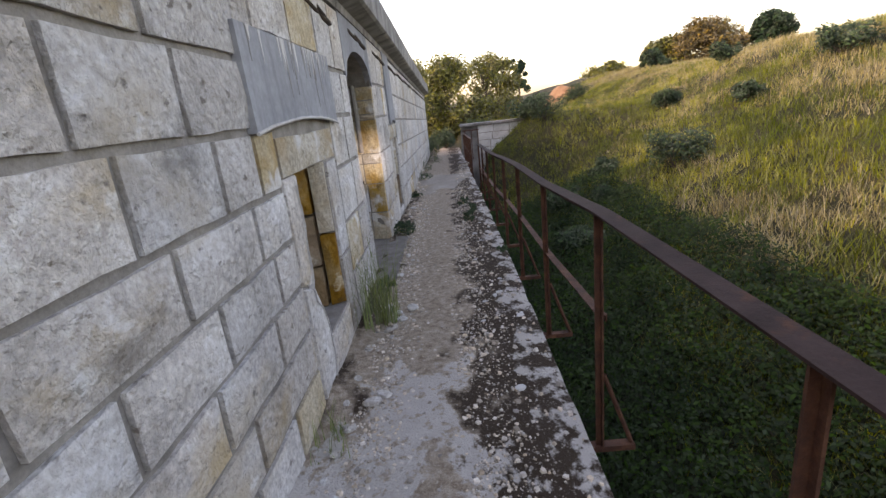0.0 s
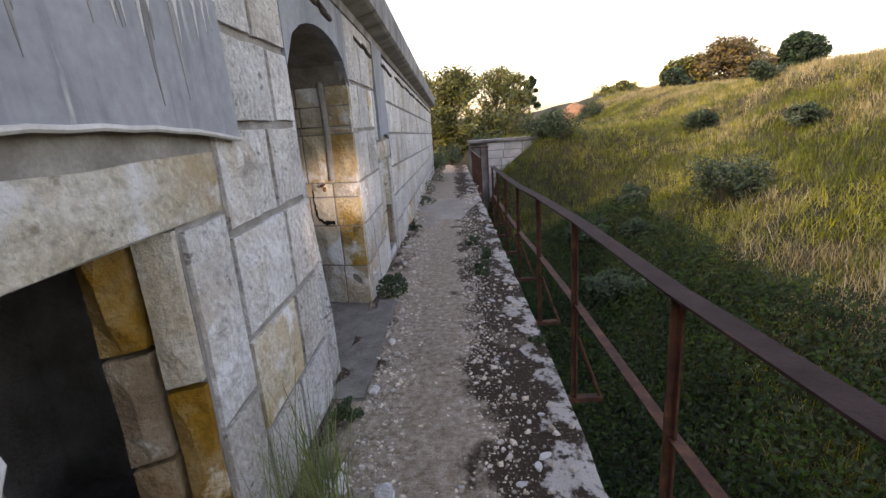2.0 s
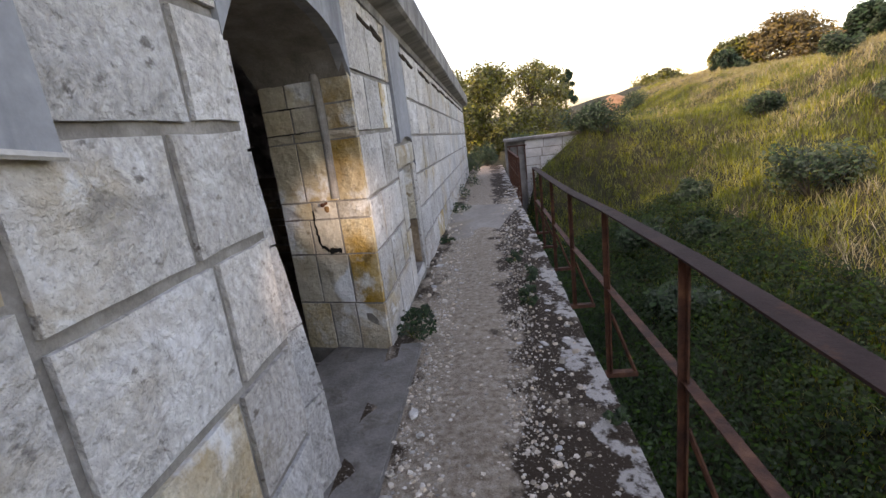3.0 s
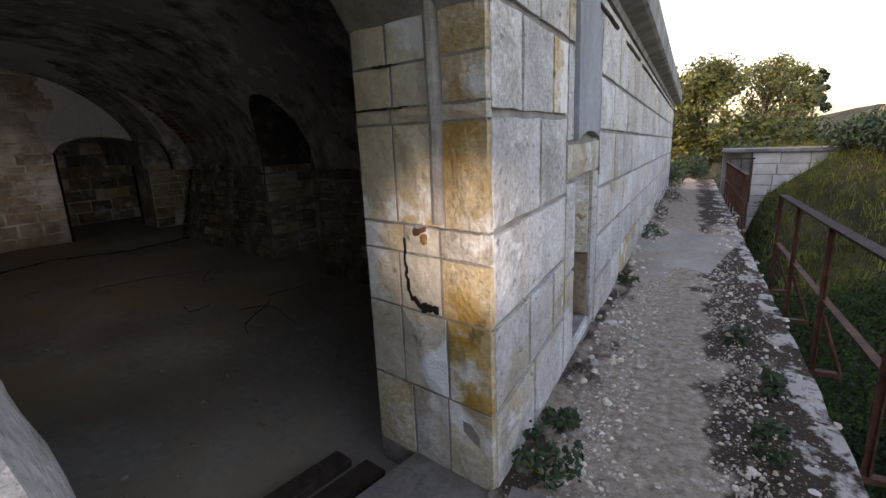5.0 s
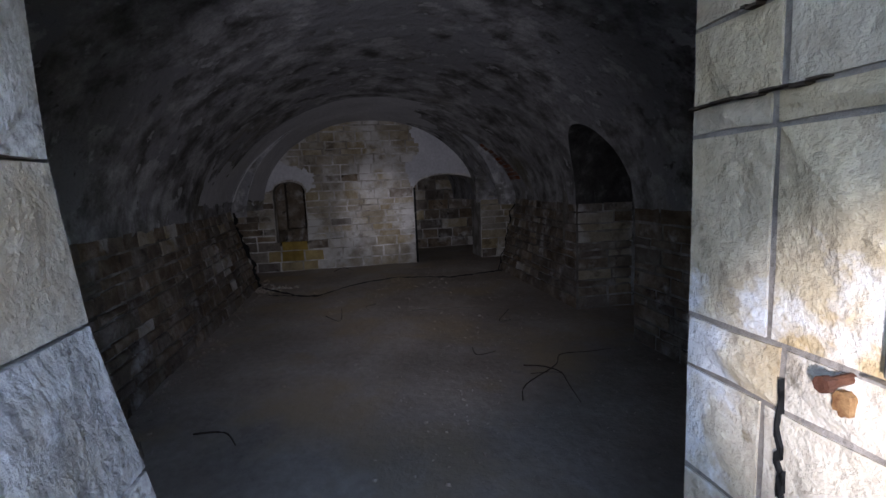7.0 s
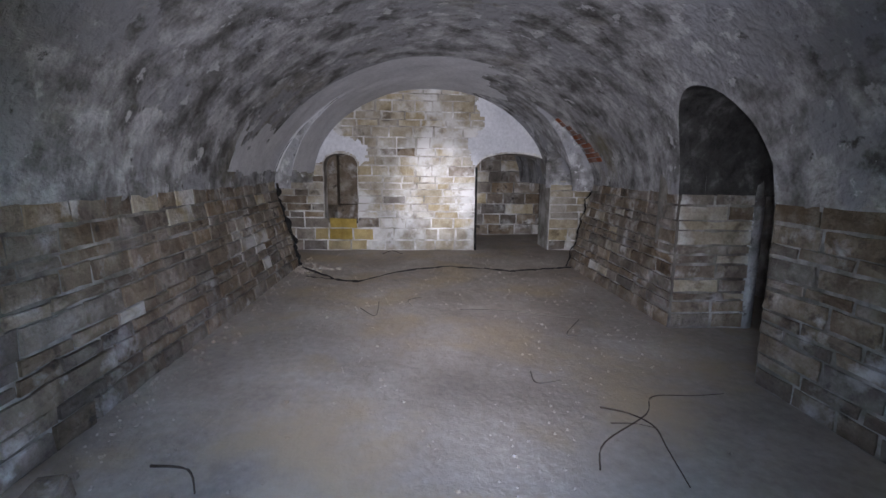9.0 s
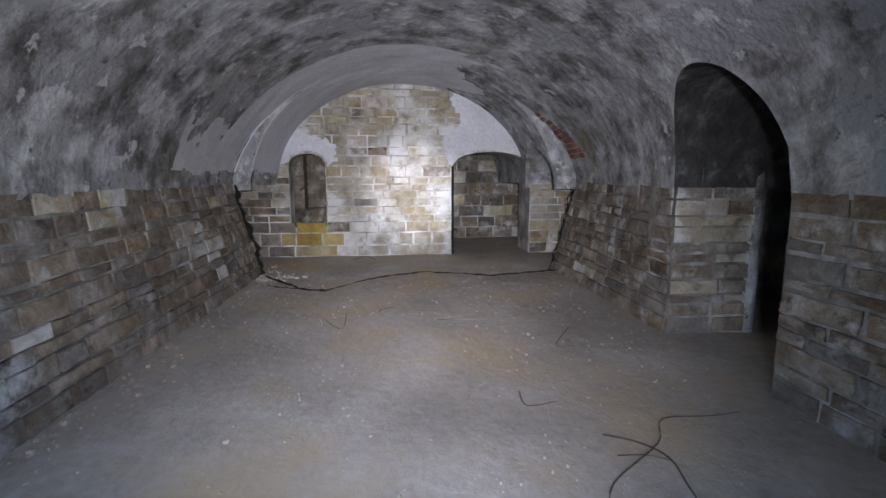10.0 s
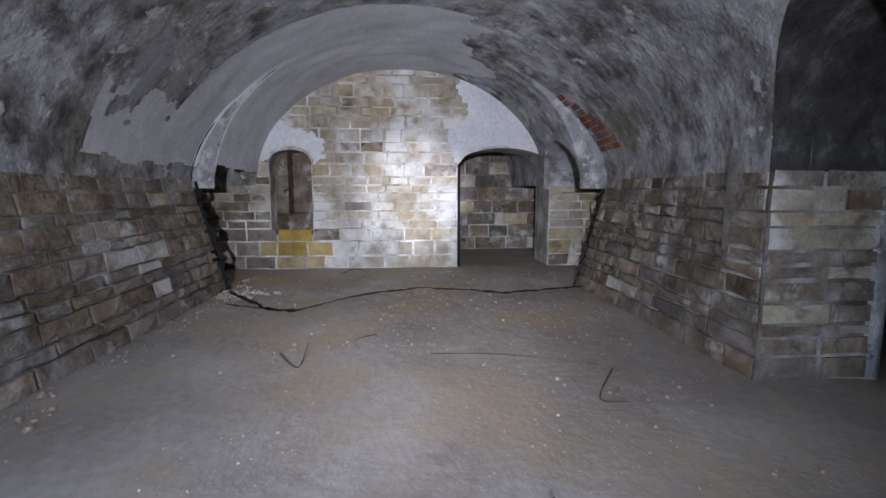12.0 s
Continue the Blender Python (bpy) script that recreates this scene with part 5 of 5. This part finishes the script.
GREY_GRASS = material("grey_green_blade", [(0.3, (0.10, 0.14, 0.055)), (0.7, (0.26, 0.29, 0.13))], 8, island=0.3, bump=0.0)
tuft(0.14, -1.75, 0.0, 0.72, 150, GREY_GRASS, "tall grey-green grass tuft at the wall foot", 0.16)
tuft(0.10, -1.5, 0.0, 0.50, 90, GREY_GRASS, "grey-green grass tuft at the wall foot", 0.14)
tuft(0.08, -3.2, 0.0, 0.18, 50, GREY_GRASS, "short dry grass tuft at the wall foot", 0.2)
for x, y, rad in ((0.13, 0.95, 0.15), (0.10, 1.35, 0.10), (0.12, -0.95, 0.07), (1.02, 1.55, 0.10), (1.10, 2.2, 0.10), (0.98, 2.9, 0.09), (0.10, 4.2, 0.12), (0.15, 6.5, 0.2), (0.12, 9.0, 0.25), (0.2, 11.5, 0.3), (0.25, 14.0, 0.45), (0.3, 17.0, 0.6), (1.30, -0.2, 0.05)):
    weed(x, y, -drop(y), rad, "low green weed clump on the path")


def chunk(x, y, z, size, seed, mat, label, category="stone", group="stones at the wall foot"):
    """A broken piece of stone lying on its flattest side."""
    r = random.Random(seed)
    ob = new("broken_stone")
    bm = bmesh.new()
    bmesh.ops.create_icosphere(bm, subdivisions=2, radius=size)
    a, sx, sy, sz = r.uniform(0, 3.14), r.uniform(0.8, 1.5), r.uniform(0.6, 1.0), r.uniform(0.4, 0.7)
    for v in bm.verts:
        p = v.co + 0.35 * size * noise.noise_vector(v.co / size * 1.3 + Vector((seed, 0, 0)))
        p = Vector((p.x * sx, p.y * sy, max(-0.5 * size, min(0.6 * size, p.z)) * sz))
        v.co = Vector((p.x * math.cos(a) - p.y * math.sin(a), p.x * math.sin(a) + p.y * math.cos(a), p.z))
    low = min(v.co.z for v in bm.verts)
    for v in bm.verts:
        v.co.z -= low + 0.15 * size
    part("body", bm, mat, ob)
    ob.location = (x, y, z)
    return tagged(ob, label, category, group)


rs = random.Random(77)
for k in range(34):
    y = rs.choice([rs.uniform(-2.5, -1.2), rs.uniform(-1.2, 0.0), rs.uniform(0.7, 3.0), rs.uniform(-3.6, -2.4)])
    x = 0.10 + abs(rs.gauss(0, 0.13)) + (0.12 if -0.75 < y < 0.75 else 0.0)
    chunk(x, y, -drop(y) + 0.012, rs.uniform(0.018, 0.05), k, LIMESTONE, "broken pale limestone piece at the wall foot")
for k in range(26):
    y = rs.uniform(-4.4, 1.5)
    chunk(rs.uniform(0.88, 1.30), y, -drop(y) - 0.004, rs.uniform(0.014, 0.032), 100 + k, WHITE_STONE, "small white stone lying on the dark soil", group="stones along the path edge")
for k in range(16):
    p = P(7.75 + rs.gauss(0, 0.18), -1.45 + abs(rs.gauss(0, 0.18)), FLOOR_Z + 0.005) if k < 9 else P(rs.uniform(1.2, 1.9), rs.uniform(-0.4, 1.3), FLOOR_Z + 0.004)
    chunk(p.x, p.y, p.z, rs.uniform(0.02, 0.055) if k < 9 else rs.uniform(0.012, 0.03), 200 + k, END_STONE, "broken dusty stone on the casemate floor", group="stones on the casemate floor")


def bend(pts, steps=5):
    """A smooth curve through the points of a stem."""
    q = [Vector(p) for p in pts]
    q = [q[0]] + q + [q[-1]]
    res = []
    for a, b, c, d in zip(q, q[1:], q[2:], q[3:]):
        for k in range(steps):
            t = k / steps
            res.append(0.5 * (2 * b + (c - a) * t + (2 * a - 5 * b + 4 * c - d) * t * t + (3 * b - a - 3 * c + d) * t ** 3))
    return res + [q[-1]]


def twig(name, pts, r, label, z=None):
    ob = new(name)
    pts = [(p.x, p.y, max(0.006, p.z)) for p in bend(pts)]
    bm = bmesh.new()
    tube(bm, [P(u, v, FLOOR_Z + h) for u, v, h in pts], r, 5, 0.5)
    part("stem", bm, TWIG, ob)
    return ob, label


def fallen(pts, r, side=()):
    ob, _ = twig("fallen_twig", pts, r, "")
    for s in side:
        bm = bmesh.new()
        tube(bm, [P(u, v, FLOOR_Z + h) for u, v, h in bend(s)], r * 0.6, 4, 0.5)
        part("side_shoot", bm, TWIG, ob)
    return tagged(ob, "thin dry fallen twig on the dusty floor", "twig", "twigs on the floor")


fallen([(3.57, 1.29, 0.01), (3.45, 1.42, 0.03), (3.30, 1.50, 0.03), (3.1, 1.47, 0.02), (2.8, 1.42, 0.012)], 0.006, [[(3.38, 1.28, 0.01), (3.35, 1.42, 0.02), (3.28, 1.50, 0.03)]])
fallen([(2.95, 1.05, 0.01), (3.15, 1.15, 0.03), (3.4, 1.5, 0.05), (3.62, 1.65, 0.05), (3.66, 1.95, 0.03), (3.72, 2.19, 0.01)], 0.005)
fallen([(4.03, 0.96, 0.05), (3.92, 0.98, 0.012), (3.92, 1.16, 0.03)], 0.006)
fallen([(5.75, -0.45, 0.02), (5.5, -0.27, 0.012), (5.75, -0.25, 0.10)], 0.006)
fallen([(5.3, 1.75, 0.02), (4.9, 1.5, 0.012), (4.75, 1.6, 0.06)], 0.005)
fallen([(5.7, 0.6, 0.01), (5.62, 1.1, 0.02), (5.4, 1.7, 0.012)], 0.004)
fallen([(9.1, -0.45, 0.01), (9.17, -0.29, 0.06), (9.1, -0.1, 0.01)], 0.008)
fallen([(3.05, -1.15, 0.02), (3.0, -0.95, 0.03), (2.85, -0.85, 0.012)], 0.008)
fallen([(6.2, 0.2, 0.01), (6.0, 0.05, 0.03), (5.8, 0.1, 0.02)], 0.004)

# bricks bared in the vault, and a fallen block
patch = new("bare_brickwork")
tagged(patch, "patch of red brick bared in the vault plaster", "brickwork", kind="structure")
for k in range(10):
    th = math.radians(53 + 2.45 * k)
    left = 7.86 - 0.062 * k
    n_row = 1 if k < 2 else 2 if k < 5 else 3
    for j in range(n_row):
        u = left + 0.215 * j + (0.06 if k % 2 else 0)
        if u + 0.2 > CR - 0.01:
            continue
        c = [vault_point(u, th), vault_point(u + 0.205, th), vault_point(u + 0.205, th + 0.036), vault_point(u, th + 0.036)]
        nrm = (P(u, VC, V_SPRING) - c[0]).normalized()
        stone(rng, [p + nrm * 0.004 for p in c], nrm, 0.02, BRICK, patch, name="brick", rough=0.006, chamfer=0.004)
block = new("fallen_stone")
tagged(block, "broken reddish stone block lying on the floor", "stone")
bm = bmesh.new()
c0 = P(2.75, -1.42, FLOOR_Z)
hexa(bm, [c0 + Vector((-0.12, -0.09, 0)), c0 + Vector((0.13, -0.07, 0)), c0 + Vector((0.10, 0.10, 0)), c0 + Vector((-0.11, 0.08, 0))],
     [c0 + Vector((-0.10, -0.07, 0.13)), c0 + Vector((0.10, -0.06, 0.15)), c0 + Vector((0.08, 0.08, 0.12)), c0 + Vector((-0.09, 0.07, 0.14))])
bmesh.ops.bevel(bm, geom=bm.edges[:], offset=0.02, segments=2, affect="EDGES")
part("body", bm, ROOM_STONE, block)


def vault_patch(name, u0, u1, t0, t1, keep, mat, label, off=-0.006):
    """A layer of plaster left on the vault, with a ragged outline."""
    nu, nth = int((u1 - u0) / 0.03), int((t1 - t0) * VA / 0.03)
    bm = bmesh.new()
    grid = {}

    def at(i, j):
        if (i, j) not in grid:
            grid[i, j] = bm.verts.new(vault_point(u0 + (u1 - u0) * i / nu, t0 + (t1 - t0) * j / nth, off))
        return grid[i, j]

    for i in range(nu):
        for j in range(nth):
            u, t = u0 + (u1 - u0) * (i + 0.5) / nu, t0 + (t1 - t0) * (j + 0.5) / nth
            if keep(u, t):
                bm.faces.new((at(i, j), at(i + 1, j), at(i + 1, j + 1), at(i, j + 1)))
    return tagged(finish(name, bm, mat, smooth=True), label, "plaster", kind="structure")


def left_band(u, t):
    n_ = 0.22 * noise.noise((u * 1.6, t * 3.0, 4)) + 0.10 * noise.noise((u * 6, t * 10, 4))
    low = -1.46 + 0.06 * noise.noise((u * 2, 0, 1))
    high = -1.22 + 0.10 * (u - 6.0) + n_ if u < 7.2 else 0.45 + 1.6 * n_
    return low < t < high and u > 6.0 + 0.8 * n_


vault_patch("plaster_patch", 5.0, END_U, -1.5, 0.85, left_band, WHITE_PLASTER, "smooth pale plaster left on the vault by the end wall")
bm = bmesh.new()
nv, nz = 60, 60
for i in range(nv):
    for j in range(nz):
        v, z = 0.75 + 1.75 * i / nv, 1.45 + 1.2 * j / nz
        dv, dz = 1.75 / nv, 1.2 / nz
        edge = 0.10 * noise.noise((v * 5, z * 5, 0)) + 0.05 * noise.noise((v * 14, z * 14, 0))
        if v + edge > 1.08 and z > door_z(min(DV1, max(DV0, v))) + 0.02 and (z + edge < 1.95 or v + 2 * edge > 1.25):
            q = [P(END_U - 0.026, v, z), P(END_U - 0.026, v + dv, z), P(END_U - 0.026, v + dv, z + dz), P(END_U - 0.026, v, z + dz)]
            bm.faces.new([bm.verts.new(p) for p in q])
bmesh.ops.remove_doubles(bm, verts=bm.verts, dist=0.0005)
tagged(finish("plaster_patch", bm, WHITE_PLASTER), "pale plaster patch over the inner doorway", "plaster", kind="structure")
bm = bmesh.new()
nv, nz = 50, 34
for i in range(nv):
    for j in range(nz):
        v, z = -1.70 + 1.15 * i / nv, 1.30 + 0.75 * j / nz
        dv, dz = 1.15 / nv, 0.75 / nz
        edge = 0.14 * noise.noise((v * 4, z * 4, 7)) + 0.06 * noise.noise((v * 13, z * 13, 2))
        inside = NV0 - 0.02 < v < NV1 + 0.02 and z < niche_z(min(NV1, max(NV0, v))) + 0.03
        if not inside and z + edge > 1.48 and z + edge < 1.98 - 0.35 * abs(v + 1.35) and v + edge < -0.75:
            q = [P(END_U - 0.026, v, z), P(END_U - 0.026, v + dv, z), P(END_U - 0.026, v + dv, z + dz), P(END_U - 0.026, v, z + dz)]
            bm.faces.new([bm.verts.new(p) for p in q])
bmesh.ops.remove_doubles(bm, verts=bm.verts, dist=0.0005)
tagged(finish("plaster_patch", bm, WHITE_PLASTER), "flaking whitewash left round the niche head", "plaster", kind="structure")
bm = bmesh.new()
uvbox(bm, END_U - 0.02, END_U + 0.05, DV0 - 0.005, DV0 + 0.035, FLOOR_Z, DSP)
tagged(finish("gap", bm, BLACK_GAP), "dark gap beside the inner doorway jamb", "gap", kind="structure")


def plank(u0, v0, u1, v1, width, label):
    """A worn timber lying from one point of the floor to another."""
    ob = new("plank")
    a, b = P(u0, v0, FLOOR_Z), P(u1, v1, FLOOR_Z)
    side = (b - a).cross(Vector((0, 0, 1))).normalized() * width / 2
    up = Vector((0, 0, 0.045))
    bm = bmesh.new()
    hexa(bm, [a - side, b - side, b + side, a + side], [a - side + up, b - side + up, b + side + up, a + side + up])
    bmesh.ops.bevel(bm, geom=bm.edges[:], offset=0.008, segments=2, affect="EDGES")
    part("board", bm, TWIG, ob)
    return tagged(ob, label, "plank", "planks at the doorway")


plank(0.78, -0.45, 0.80, 0.60, 0.14, "dark weathered plank lying inside the doorway")
plank(0.97, -0.35, 0.98, 0.55, 0.12, "dark weathered plank lying inside the doorway")
